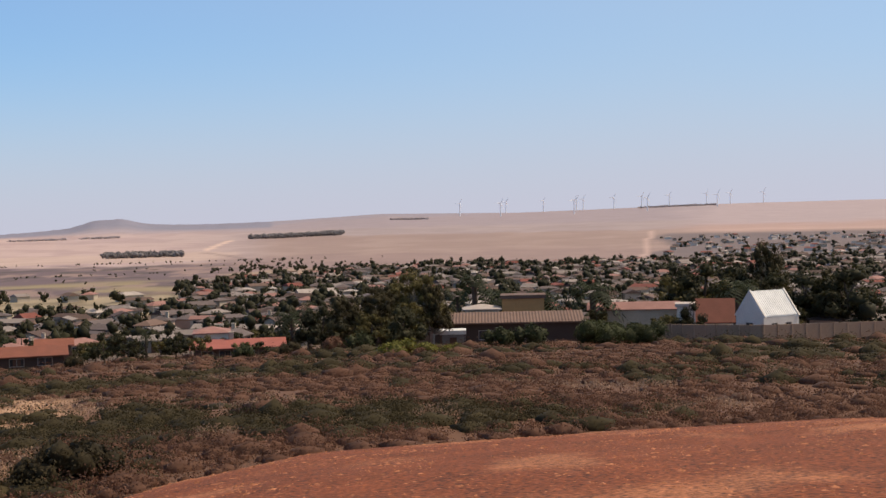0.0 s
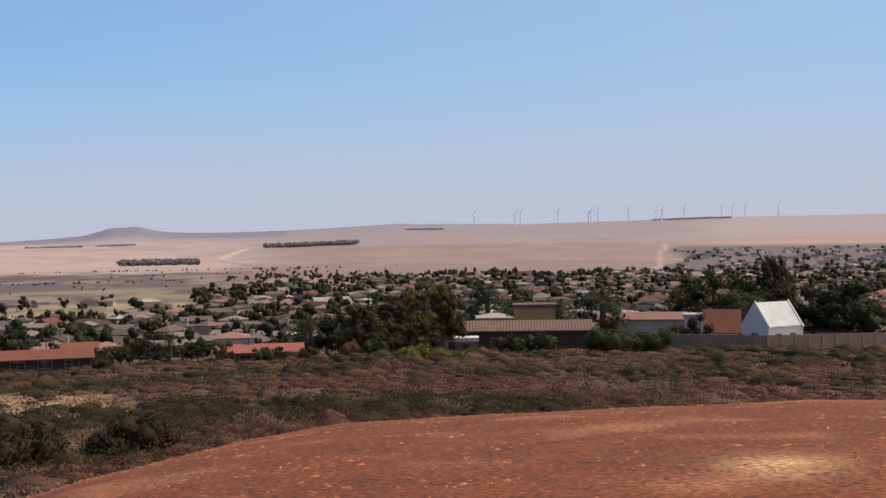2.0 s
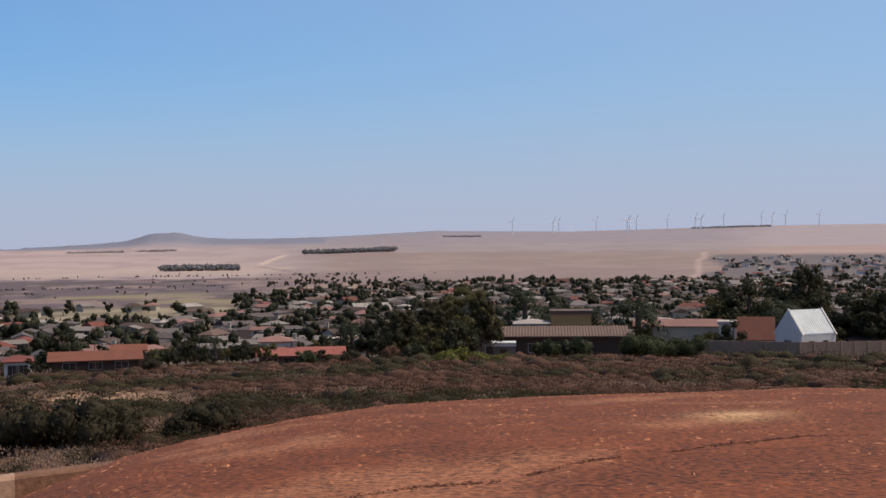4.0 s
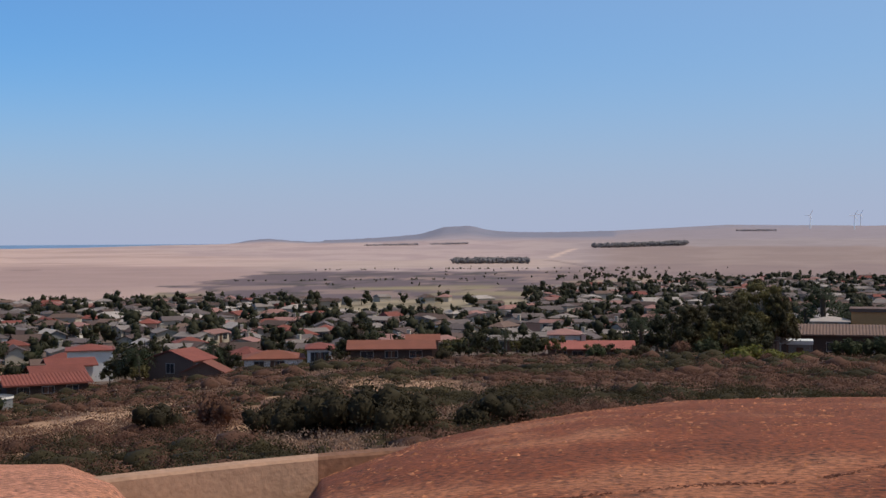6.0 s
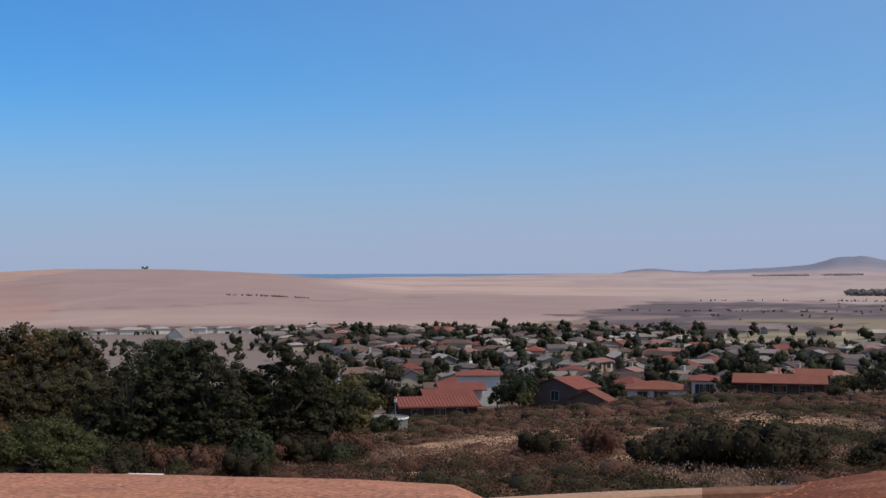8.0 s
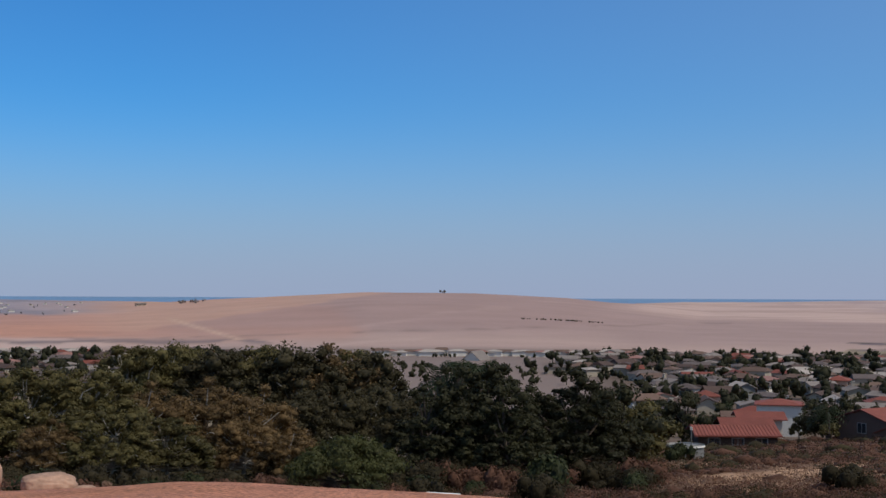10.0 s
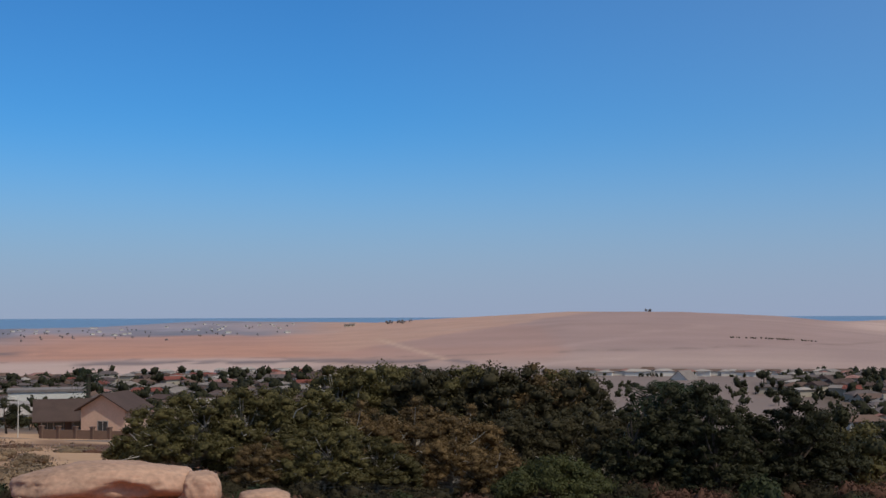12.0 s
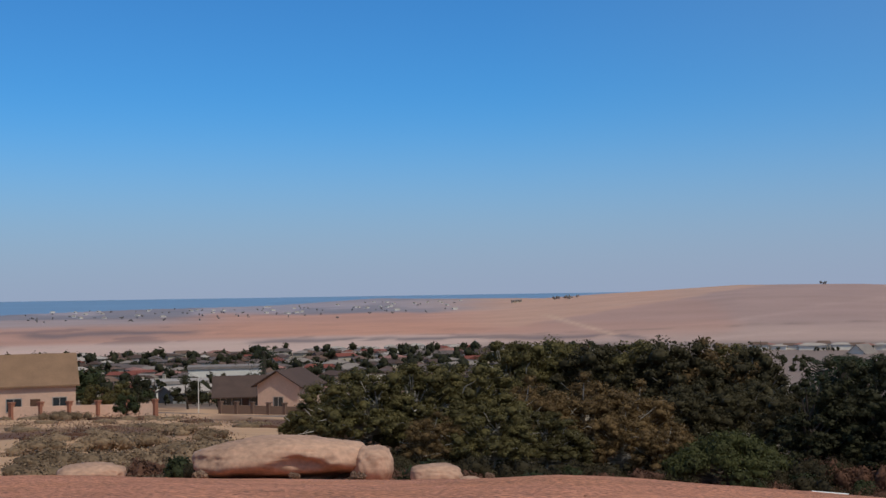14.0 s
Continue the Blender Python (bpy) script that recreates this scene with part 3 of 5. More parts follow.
# the gum wood below the rock, nearest crowns first
for k, a, r, el, w in ((0, 40.2, 68, -3.95, 1.1), (0, 38.4, 64, -3.4, 1.25), (3, 36.0, 66, -3.15, 1.3), (0, 33.9, 68, -3.1, 1.2), (2, 31.2, 80, -3.9, 1.15), (2, 28.6, 82, -3.75, 1.25), (2, 26.6, 84, -4.1, 1.1),
                       (3, 32.0, 114, -2.25, 1.0), (0, 30.6, 116, -2.1, 1.05), (1, 28.4, 112, -2.35, 1.15), (3, 26.6, 114, -2.3, 1.15), (1, 24.9, 110, -2.2, 1.2), (2, 23.2, 112, -2.3, 1.15), (1, 21.7, 110, -2.5, 1.05),
                       (3, 29.6, 122, -2.4, 1.2), (1, 25.8, 122, -2.4, 1.2), (3, 22.4, 120, -2.5, 1.1), (1, 24.2, 88, -4.2, 1.1), (2, 27.2, 70, -5.2, 1.15), (1, 21.6, 90, -4.1, 1.15), (3, 30.4, 62, -5.4, 1.3),
                       (0, 33.0, 60, -5.0, 1.35), (1, 19.6, 86, -4.2, 1.15), (2, 25.2, 66, -5.9, 1.2), (0, 41.6, 74, -5.2, 1.0), (1, 17.6, 92, -4.3, 1.0), (1, 14.0, 96, -4.5, 1.0), (2, 35.4, 60, -5.4, 1.2)):
    fit(GUM[k], a, r, el, 7.8, w)
for k, a, r, el in ((0, 17.7, 70, -3.1), (1, 16.5, 67, -2.85), (2, 14.7, 71, -3.75), (0, 12.7, 69, -3.2), (1, 11.5, 72, -4.0), (2, 17.2, 78, -3.6), (1, 12.4, 80, -4.0), (0, 15.6, 64, -4.0), (2, 19.0, 66, -3.9)):
    fit(THIN[k], a, r, el, 6.0, 1.2)
fit(PALM[0], 17.75, 76, -2.95, 5.2), fit(PALM[0], 17.0, 78, -3.0, 5.2)
fit(ROUND[0], 10.8, 92, -4.3, 4.4, 1.0), fit(ROUND[1], 10.3, 98, -4.5, 4.4, 1.0)
DOME.place(Matrix.Translation(polar(22.6, 52, height(22.6, 52))) @ pose(0, 0, 0) @ Matrix.Diagonal((0.92, 0.92, 1.05, 1)))
# the big tree and its neighbours by the long tiled house
for kd, n, a, r, el, w in ((GUM[0], 8.6, -25.3, 168, -1.95, .95), (GUM[1], 8.6, -24.0, 166, -2.5, .95), (GUM[1], 8.6, -26.1, 166, -2.5, .6), (GUM[1], 8.6, -22.4, 164, -2.95, .9), (ROUND[0], 4.9, -24.9, 158, -3.6, 1.0),
                           (ROUND[1], 4.9, -23.6, 158, -3.6, 1.0), (ROUND[0], 4.9, -21.4, 160, -3.5, 1.0), 
                           (GUM[1], 8.6, -40.1, 225, -1.05, .6), (GUM[1], 8.6, -42.6, 228, -2.2, .7), (ROUND[0], 4.9, -38.9, 226, -2.2, .8), (ROUND[0], 4.9, -40.2, 216, -2.6, 1.2), (ROUND[0], 4.9, -41.8, 214, -2.6, 1.2), (ROUND[0], 4.9, -43.2, 214, -2.4, 1.3), (ROUND[0], 4.9, -37.4, 222, -2.1, 1.05), (ROUND[1], 4.9, -36.4, 222, -2.3, 1.0), (ROUND[1], 4.9, -38.4, 222, -2.5, 1.0),
                           (ROUND[0], 4.9, -36.9, 176, -3.7, .8), (ROUND[0], 4.9, -13.3, 178, -4.15, 1.0), (ROUND[0], 4.9, -7.7, 182, -3.85, 1.0), (ROUND[2], 4.9, -12.2, 172, -4.5, 1.0), (ROUND[0], 4.9, -15.4, 172, -4.45, 1.0),
                           (ROUND[0], 4.9, 2.4, 172, -4.7, 1.1), (ROUND[0], 4.9, 1.3, 176, -4.6, 1.0), (ROUND[0], 4.9, 8.0, 168, -4.6, 1.1), (ROUND[1], 4.9, 9.9, 150, -4.5, 1.2), (ROUND[0], 4.9, -1.9, 178, -4.75, 1.0), (ROUND[1], 4.9, 50.0, 146, -3.75, 1.0),
                           (ROUND[2], 4.9, 48.8, 112, -4.05, .75), (ROUND[0], 4.9, 46.2, 174, -3.75, 1.0), (ROUND[0], 4.9, 40.4, 172, -4.3, 1.0), (ROUND[2], 4.9, 51.6, 168, -2.3, 1.3)):
    fit(kd, a, r, el, n * 0.9, w)
for k, a, r, el in ((1, -32.9, 200, -2.4), (1, -30.7, 205, -2.75), (1, -38.9, 205, -2.4), (0, -27.9, 205, -2.2), (0, -27.2, 210, -2.9), (1, -20.2, 176, -3.4), (0, -20.9, 178, -3.2), (1, 1.9, 168, -4.55), (0, -1.3, 172, -4.5), (0, -14.2, 176, -4.1), (1, -29.0, 212, -2.7), (0, 42.9, 270, -2.35), (0, 18.6, 128, -3.15)):
    fit(PALM[k], a, r, el, (5.2, 4.2)[k], 1.0)
tagged(stand(SPIRE[0], 51.4, 190, 1.05, 1.35), "", "")
# garden trees between and behind the nearest houses
belt = random.Random(8)
for i in range(120):
    a, r = belt.uniform(-21.5, 12), belt.uniform(182, 212) if i % 12 else belt.uniform(161, 166)
    stand(belt.choice(SMALL[:3]), a, r, belt.uniform(.6, 1.0), belt.uniform(.8, 1.2))
for i in range(46):
    a, r = belt.uniform(-42, -22), belt.uniform(190, 214)
    stand(belt.choice(SMALL[:3] + ROUND[:2]), a, r, belt.uniform(.6, .95), belt.uniform(.9, 1.3))
for i in range(46):
    a, r = belt.uniform(38, 53), belt.uniform(176, 235)
    stand(belt.choice(SMALL + ROUND), a, r, belt.uniform(.5, .9), belt.uniform(.8, 1.1))
# the broad hedge by the boundary wall
HEDGE = bush_kind("hedge", "broad dense dark green hedge beside the boundary wall", 3.5, 7.0, 7000, 0.11, M_LEAF_GREEN, 77)
stand(HEDGE, -32.9, 158, 1.0, .95, 20), stand(HEDGE, -34.7, 159, 0.95, .85, 140)
# single shrubs that stand out in the scrub
for k, a, r, s in ((0, -6.6, 43, 1.3), (0, -5.4, 44, 1.2), (0, -8.9, 42, 1.35), (0, -10.2, 43, 1.1), (0, -13.6, 42, 1.05), (0, -14.6, 43, .8), (0, -3.6, 46, .9), (3, -2.0, 52, 1.2), (0, 1.0, 55, 1.1), (2, -24.6, 132, 1.9), (2, -25.7, 134, 1.5), (2, -26.8, 137, 1.2), (2, -24.2, 137, 1.3), (3, -25.6, 126, .9),
                   (1, -23.2, 156, 1.6), (1, -29.0, 158, 1.6), (1, -30.3, 157, 1.8), (1, -18.3, 152, 1.2), (0, -20.2, 155, 1.3), (3, -22.0, 150, 1.6), (0, -11.4, 150, 1.3), (1, 8.2, 104, 1.1), (4, 50.8, 110, .9), (4, 51.8, 108, 1.0), (0, 45.6, 30, .55), (1, 46.6, 31, .5), (1, 44.8, 34, .7), (3, 47.4, 40, .9), (3, 33.4, 42, .9), (1, 31.2, 44, .8), (3, 28.6, 46, 1.0), (1, 35.6, 44, .8), (3, 41, 56, 1.1), (3, 38.6, 46, .9)):
    stand(SHRUB[k], a, r, s, sink=0.05)


for a, r, w in ((44.2, 58, 1.2), (45.0, 55, 1.5), (45.9, 53, 1.3), (46.6, 57, 1.0), (47.6, 47, 1.3), (48.4, 44, 1.1), (49.2, 48, 1.2), (50.3, 43, 1.0), (51.2, 47, 1.3), (52.4, 42, 1.1), (46.2, 43, 1.0), (44.6, 46, .9), (47.0, 36, .8), (48.6, 37, .8), (51.5, 36, .7), (50.0, 62, 1.4), (48.2, 66, 1.2), (43.2, 66, 1.1), (52.6, 58, 1.2), (45.4, 74, 1.0), (46.9, 80, 1.1)):
    stand(SHRUB[4], a, r, w, .8, sink=0.08)
for i in range(44):
    a, r = belt.uniform(9.5, 36), belt.uniform(50, 66)
    stand(SHRUB[belt.choice((0, 0, 0, 1, 3))], a, r, belt.uniform(.5, 1.0), belt.uniform(.7, 1.2))


for i in range(34):                   # undergrowth round the pines
    stand(SHRUB[belt.choice((0, 0, 3, 0, 1))], belt.uniform(9.0, 21), belt.uniform(60, 69), belt.uniform(.8, 1.35), belt.uniform(.9, 1.3))


def scrubland():
    """Low scrub on the slope: far too much to count."""
    rng = np.random.default_rng(5)
    sets, mounds = {k: [] for k in ("brown", "green", "straw", "grey")}, {k: [] for k in ("brown", "green", "straw", "grey")}
    for r0, r1, step, per, leaf in ((30, 62, 0.95, 150, 0.04), (62, 105, 1.35, 56, 0.06), (105, 172, 1.9, 24, 0.09)):
        for r in np.arange(r0, r1, step):
            da = math.degrees(step / r)
            for a in np.arange(-52, 54, da):
                a2, r2 = a + rng.uniform(-.5, .5) * da, r + rng.uniform(-.5, .5) * step
                t = math.tan(radians(float(np.interp(a2, AZ_K, EL_K)))) / 2
                over = (3.2 + float(np.interp(a2, AZ_G, SLOPE)) * r2) - (1.7 + t * t / 1.7 * r2 * r2)
                if over > -0.06 or (a2 > 12 and r2 > 125):
                    continue
                x, y = polar(a2, r2)[:2]
                n, n2 = bump2(x, y, 0.045, 9.0), bump2(x, y, 0.11, 4.0)
                patch = bump2(x, y, 0.09, 14.0)
                dry = a2 > 41 or (-13 < a2 < 9 and 44 < r2 < 110 and patch > (0.16 if a2 < -9 else 0.03))
                if a2 > 41 and (n < 0.04 or rng.uniform() < 0.6) or rng.uniform() < 0.12:
                    continue
                key = "straw" if (dry and rng.uniform() < (0.6 if a2 > 41 else 0.85)) or n2 - 0.3 * n > 0.42 else ("green" if n + 0.15 * rng.normal() > 0.1 else "brown")
                f = min(1.7, max(0.4, math.exp(0.4 * rng.normal()))) * (1.3 if a2 > 41 else 1.0)
                w, h = 0.52 * step * f, (0.26 + 0.22 * f) * (0.75 if key == "straw" else 1.0)
                if a2 > 41 and key == "green":
                    key = "grey"
                if key != "straw" and a2 < 41 and n + 0.25 * n2 > -0.12 and rng.uniform() < 0.4:      # taller rounded bushes in drifts
                    f = 1.6
                    w = max(0.6, 0.5 * step) * rng.uniform(0.8, 1.9)
                    h = w * rng.uniform(0.7, 1.0)
                    key = "green" if n + 0.12 * rng.normal() > 0.06 else "brown"
                m = int(per * (0.8 if key == "straw" else 1) * min(1.8, 0.3 + 0.7 * f * f))
                z = height(a2, r2) - 0.05
                if key != "straw":
                    mounds[key].append(core(rng, (x, y, z + h * 0.08), (w * rng.uniform(.6, 1.0), w * rng.uniform(.6, 1.0), h * rng.uniform(.35, .6)), 1, 0.12))
                sets[key].append(leaves(rng, blob(rng, m, (x, y, z + h * 0.25), (w * 1.15, w * 1.15, h * 0.75)), leaf * (1.1 if key == "straw" else 1), 0.8 if key == "straw" else 0.1))
    for key, m, label in (("brown", M_SCRUB_BROWN, "low reddish-brown dry scrub covering the slope"), ("green", M_SCRUB_GREEN, "low olive-green scrub bushes on the slope"), ("grey", M_SCRUB_GREY, "low grey-brown dry bushes on the sandy flat"), ("straw", M_STRAW, "tufts of bleached dry grass among the scrub")):
        tagged(new(key + "_scrub" if key != "straw" else "dry_grass", leafy_mesh(key, np.concatenate(sets[key]), mounds[key], m) if mounds[key] else fast_mesh(key, np.concatenate(sets[key]), m)), label, "scrub" if key != "straw" else "grass", kind="stuff")


scrubland()

# ---- boulders and the low concrete wall ----
M_BOULDER = mat("granite", lin(174, 138, 116), 0.85, 0.4, 0.9, 9.0, 0.35, depth=0.03)
M_CONCRETE = mat("old_concrete", lin(170, 134, 110), 0.9, 0.25, 0.8, 12.0, 0.4)


def boulder(label, a, r, size, seed, turn=0.0, power=0.62, sink=0.25, nick=0.0):
    bm = bmesh.new()
    bmesh.ops.create_icosphere(bm, subdivisions=5, radius=1)
    for v in bm.verts:
        d = v.co.normalized()
        c = Vector([math.copysign(abs(q) ** power, q) for q in d])
        n = noise.fractal(d * 1.3 + Vector((seed, 0, 0)), 1.0, 2.0, 4)
        c *= 1 + 0.1 * n
        c += d * 0.03 * noise.fractal(d * 5 + Vector((seed, 3, 0)), 1.0, 2.0, 3)
        if c.z < 0.05:
            c.x, c.y = c.x * (1 + 0.3 * c.z), c.y * (1 + 0.42 * c.z)
        if nick:                      # a lean nose at one end, a shallow bowl and a deep undercut in the face
            c.z = c.z * (1 - 0.22 * max(0, -c.x) ** 1.5) + 0.12 * max(0, -c.x - 0.3)
            ledge = 0.42 - 0.55 * abs(c.x - 0.2) + 0.1 * math.sin(7 * c.x)
            c.y += 0.2 * max(0.0, min(1.0, (ledge - c.z) / 0.09)) * max(0.0, min(1.0, (0.75 - abs(c.x - 0.15)) / 0.2)) * (1 if c.y < 0 else 0)
            c.y += (0.6 * math.exp(-((c.z + 0.55) / 0.28) ** 2) + nick * math.exp(-((c.x - 0.25) / 0.3) ** 2 - ((c.z - 0.2) / 0.3) ** 2)) * (1 if c.y < 0 else 0)
        v.co = Vector((c.x * size[0], c.y * size[1], c.z * size[2]))
    me = bpy.data.meshes.new("boulder")
    bm.to_mesh(me)
    bm.free()
    me.materials.append(M_BOULDER)
    me.shade_smooth()
    ob = new("boulder", me)
    ob.matrix_basis = Matrix.Translation(polar(a, r, height(a, r) + size[2] * (1 - sink) - 0.1)) @ pose(0, 0, 0, 0, 0, turn)
    tagged(ob, label, "boulder", "boulders on the rock")



boulder("long rounded pink granite boulder with an undercut face", 42.35, 28.5, (1.92, 1.05, 0.58), 1.0, 42, 0.7, 0.2, 0.2)
boulder("rounded grey granite boulder split from its neighbour", 38.2, 28.3, (0.44, 0.72, 0.49), 2.0, 40, 0.66, 0.15)
boulder("small pink granite boulder on the bare rock", 35.4, 27.5, (0.56, 0.5, 0.26), 3.0, 35, 0.7)
boulder("flat grey granite slab among low shrubs", 50.3, 30, (0.75, 0.6, 0.28), 4.0, 50, 0.7)
stand(bush_kind("grass_tuft", "pale dry grass tuft beside the concrete wall", 0.35, 0.42, 300, 0.05, M_STRAW, 75), -1.9, 19.2, 1.0)
TUFT = bush_kind("grass_tuft", "small dry grass tuft on the rock ledge", 0.2, 0.4, 240, 0.05, M_STRAW, 76)
stand(TUFT, 1.6, 18.6, 1.0)
boulder("small grey stone beside the boulders", 33.9, 27, (0.22, 0.2, 0.1), 6.0, 0, 0.8)


def low_wall(top, first, last, material, label):
    """A stretch of the low curved concrete wall that closes the dip between the two bare domes."""
    bm = bmesh.new()
    rows = []
    for i in range(first, last + 1):
        s = i / 24
        a, r = 4.2 - 14.2 * s, 17.6 + 2.4 * s
        el = 10.35 - 0.95 * s
        z = EYE - r * math.tan(radians(el))
        rows.append([bm.verts.new(polar(a, r + d, q)) for d, q in ((-0.1, z - 1.2), (0.0, z - 0.04), (0.04, z), (0.3, z + 0.01), (0.34, z - 0.03), (0.45, z - 1.2))])
    for p, q in zip(rows, rows[1:]):
        for k in range(5):
            bm.faces.new((p[k], p[k + 1], q[k + 1], q[k]))
    bm.faces.new(rows[0][::-1]), bm.faces.new(rows[-1])
    bmesh.ops.recalc_face_normals(bm, faces=bm.faces)
    part("wall_section", bm, material, top, label)


dam = tagged(new("low_wall"), "low weathered concrete retaining wall between bare rock domes", "wall")
low_wall(dam, 0, 17, M_CONCRETE, "pale concrete section")
# right end coloured dark: shade on its face painted in along with brown stain
low_wall(dam, 17, 24, mat("shaded_stained_concrete", lin(124, 88, 68), 0.9, 0.4, 0.8, 12.0, 0.4), "section coloured dark for shade and brown stain")
bm = bmesh.new()
tube(bm, [polar(19.2, 23.5, height(19.2, 23.5) + 0.04), polar(17.7, 23.7, height(17.7, 23.7) + 0.04)], [0.022, 0.022], 8)
me = bpy.data.meshes.new("pipe")
bm.to_mesh(me)
bm.free()
me.materials.append(mat("white_pipe", (0.75, 0.75, 0.72), 0.5, 0.1, 2, 8, 0))
tagged(new("pipe", me), "white plastic pipe lying on the bare rock", "pipe")

for a, r, s in ((41.7, 26.4, .7), (38.9, 26.0, .9), (45.6, 27.4, 1.1), (33.1, 26.6, .7)):
    stand(TUFT, a, r, s)

# ---- houses ----
# the shade entry is brown darkened to paint in shadow under eaves and porches
M_WALL = {k: mat({"shade": "shaded_brown"}.get(k, k) + "_plaster", c, 0.9, 0.12, 0.5, 10, 0.15, per_object=0.25) for k, c in
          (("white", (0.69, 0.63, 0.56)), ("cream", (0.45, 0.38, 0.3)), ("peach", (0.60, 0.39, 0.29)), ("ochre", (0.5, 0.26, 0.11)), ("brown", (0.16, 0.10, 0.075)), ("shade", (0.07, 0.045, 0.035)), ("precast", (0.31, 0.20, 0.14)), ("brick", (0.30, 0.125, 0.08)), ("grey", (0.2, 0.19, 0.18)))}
M_ROOF = {k: mat(k + "_roof", c, 0.8, 0.25, 0.6, 14, 0.3, per_object=0.4) for k, c in
          (("red", (0.205, 0.06, 0.043)), ("pinkred", (0.34, 0.105, 0.08)), ("orange", (0.205, 0.068, 0.04)), ("brown", (0.15, 0.092, 0.07)), ("umber", (0.085, 0.052, 0.042)), ("grey", (0.215, 0.175, 0.155)), ("dark", (0.125, 0.095, 0.088)), ("pale", (0.40, 0.335, 0.295)), ("pink", (0.28, 0.14, 0.115)), ("metal", (0.62, 0.61, 0.58)), ("rust", (0.17, 0.058, 0.038)), ("straw", (0.20, 0.116, 0.068)))}
M_GLASS = mat("window_glass", (0.03, 0.035, 0.04), 0.1, 0.1, 1, 4, 0, spec=0.6)
M_FRAME = mat("painted_frame", (0.30, 0.27, 0.25), 0.6, 0.1, 2, 8, 0)
M_DOOR = mat("dark_door", (0.10, 0.05, 0.03), 0.6, 0.2, 2, 8, 0)


def box(bm, x0, x1, y0, y1, z0, z1):
    v = [bm.verts.new((x, y, z)) for z in (z0, z1) for y in (y0, y1) for x in (x0, x1)]
    for f in ((0, 2, 3, 1), (4, 5, 7, 6), (0, 1, 5, 4), (2, 6, 7, 3), (0, 4, 6, 2), (1, 3, 7, 5)):
        bm.faces.new([v[i] for i in f])


def roof_mesh(bm, w, d, z, rise, kind, over=0.35, thick=0.14, ribs=0):
    """A gable, hip or flat roof over a w by d plan; the ridge runs along x."""
    if kind == "flat":
        box(bm, -w / 2 - over, w / 2 + over, -d / 2 - over, d / 2 + over, z, z + rise)
        return
    X, Y = w / 2 + over, d / 2 + over
    e = z - over * rise / (d / 2)
    k = X if kind == "gable" else max(0.2, w / 2 - d / 2)
    top = z + rise
    low = [(-X, -Y, e), (X, -Y, e), (X, Y, e), (-X, Y, e), (-k, 0, top), (k, 0, top)]
    a = [bm.verts.new(p) for p in low]
    b = [bm.verts.new((x, y, q + thick)) for x, y, q in low]
    for f in ((0, 1, 5, 4), (2, 3, 4, 5), (1, 2, 5), (3, 0, 4)):
        if kind == "gable" and len(f) == 3:
            continue
        bm.faces.new([b[i] for i in f])
        bm.faces.new([a[i] for i in f][::-1])
    for i, j in (((0, 1), (1, 5), (5, 2), (2, 3), (3, 4), (4, 0)) if kind == "gable" else ((0, 1), (1, 2), (2, 3), (3, 0))):
        bm.faces.new((a[i], a[j], b[j], b[i]))
    if ribs:                          # a folded skin of raised courses down both slopes, in one piece
        n = ribs * 4
        cols = []
        for i in range(n + 1):
            x, up = -X + i * 2 * X / n, (0.075 if i % 4 in (1, 2) else 0.012)
            cols.append([bm.verts.new((x, y, q + thick + up)) for y, q in ((-Y, e), (0, top), (Y, e))])
        for p, q in zip(cols, cols[1:]):
            bm.faces.new((p[0], q[0], q[1], p[1])), bm.faces.new((p[1], q[1], q[2], p[2]))


def frame_mesh(bm, across, up, holes, y0, y1, swap=False):
    """A window frame in one piece: a grid of bars with open cells."""
    def put(u, z, y):
        return bm.verts.new((y, u, z) if swap else (u, y, z))
    g = [[[put(u, z, y) for z in up] for u in across] for y in (y0, y1)]
    solid = {(i, k) for i in range(len(across) - 1) for k in range(len(up) - 1)} - set(holes)
    for i, k in solid:
        for y in (0, 1):
            f = (g[y][i][k], g[y][i + 1][k], g[y][i + 1][k + 1], g[y][i][k + 1])
            bm.faces.new(f if y == 0 else f[::-1])
        for (di, dk), (p, q) in (((-1, 0), ((i, k), (i, k + 1))), ((1, 0), ((i + 1, k), (i + 1, k + 1))), ((0, -1), ((i, k), (i + 1, k))), ((0, 1), ((i, k + 1), (i + 1, k + 1)))):
            if (i + di, k + dk) not in solid:
                bm.faces.new((g[0][p[0]][p[1]], g[0][q[0]][q[1]], g[1][q[0]][q[1]], g[1][p[0]][p[1]]))
    bmesh.ops.recalc_face_normals(bm, faces=bm.faces)


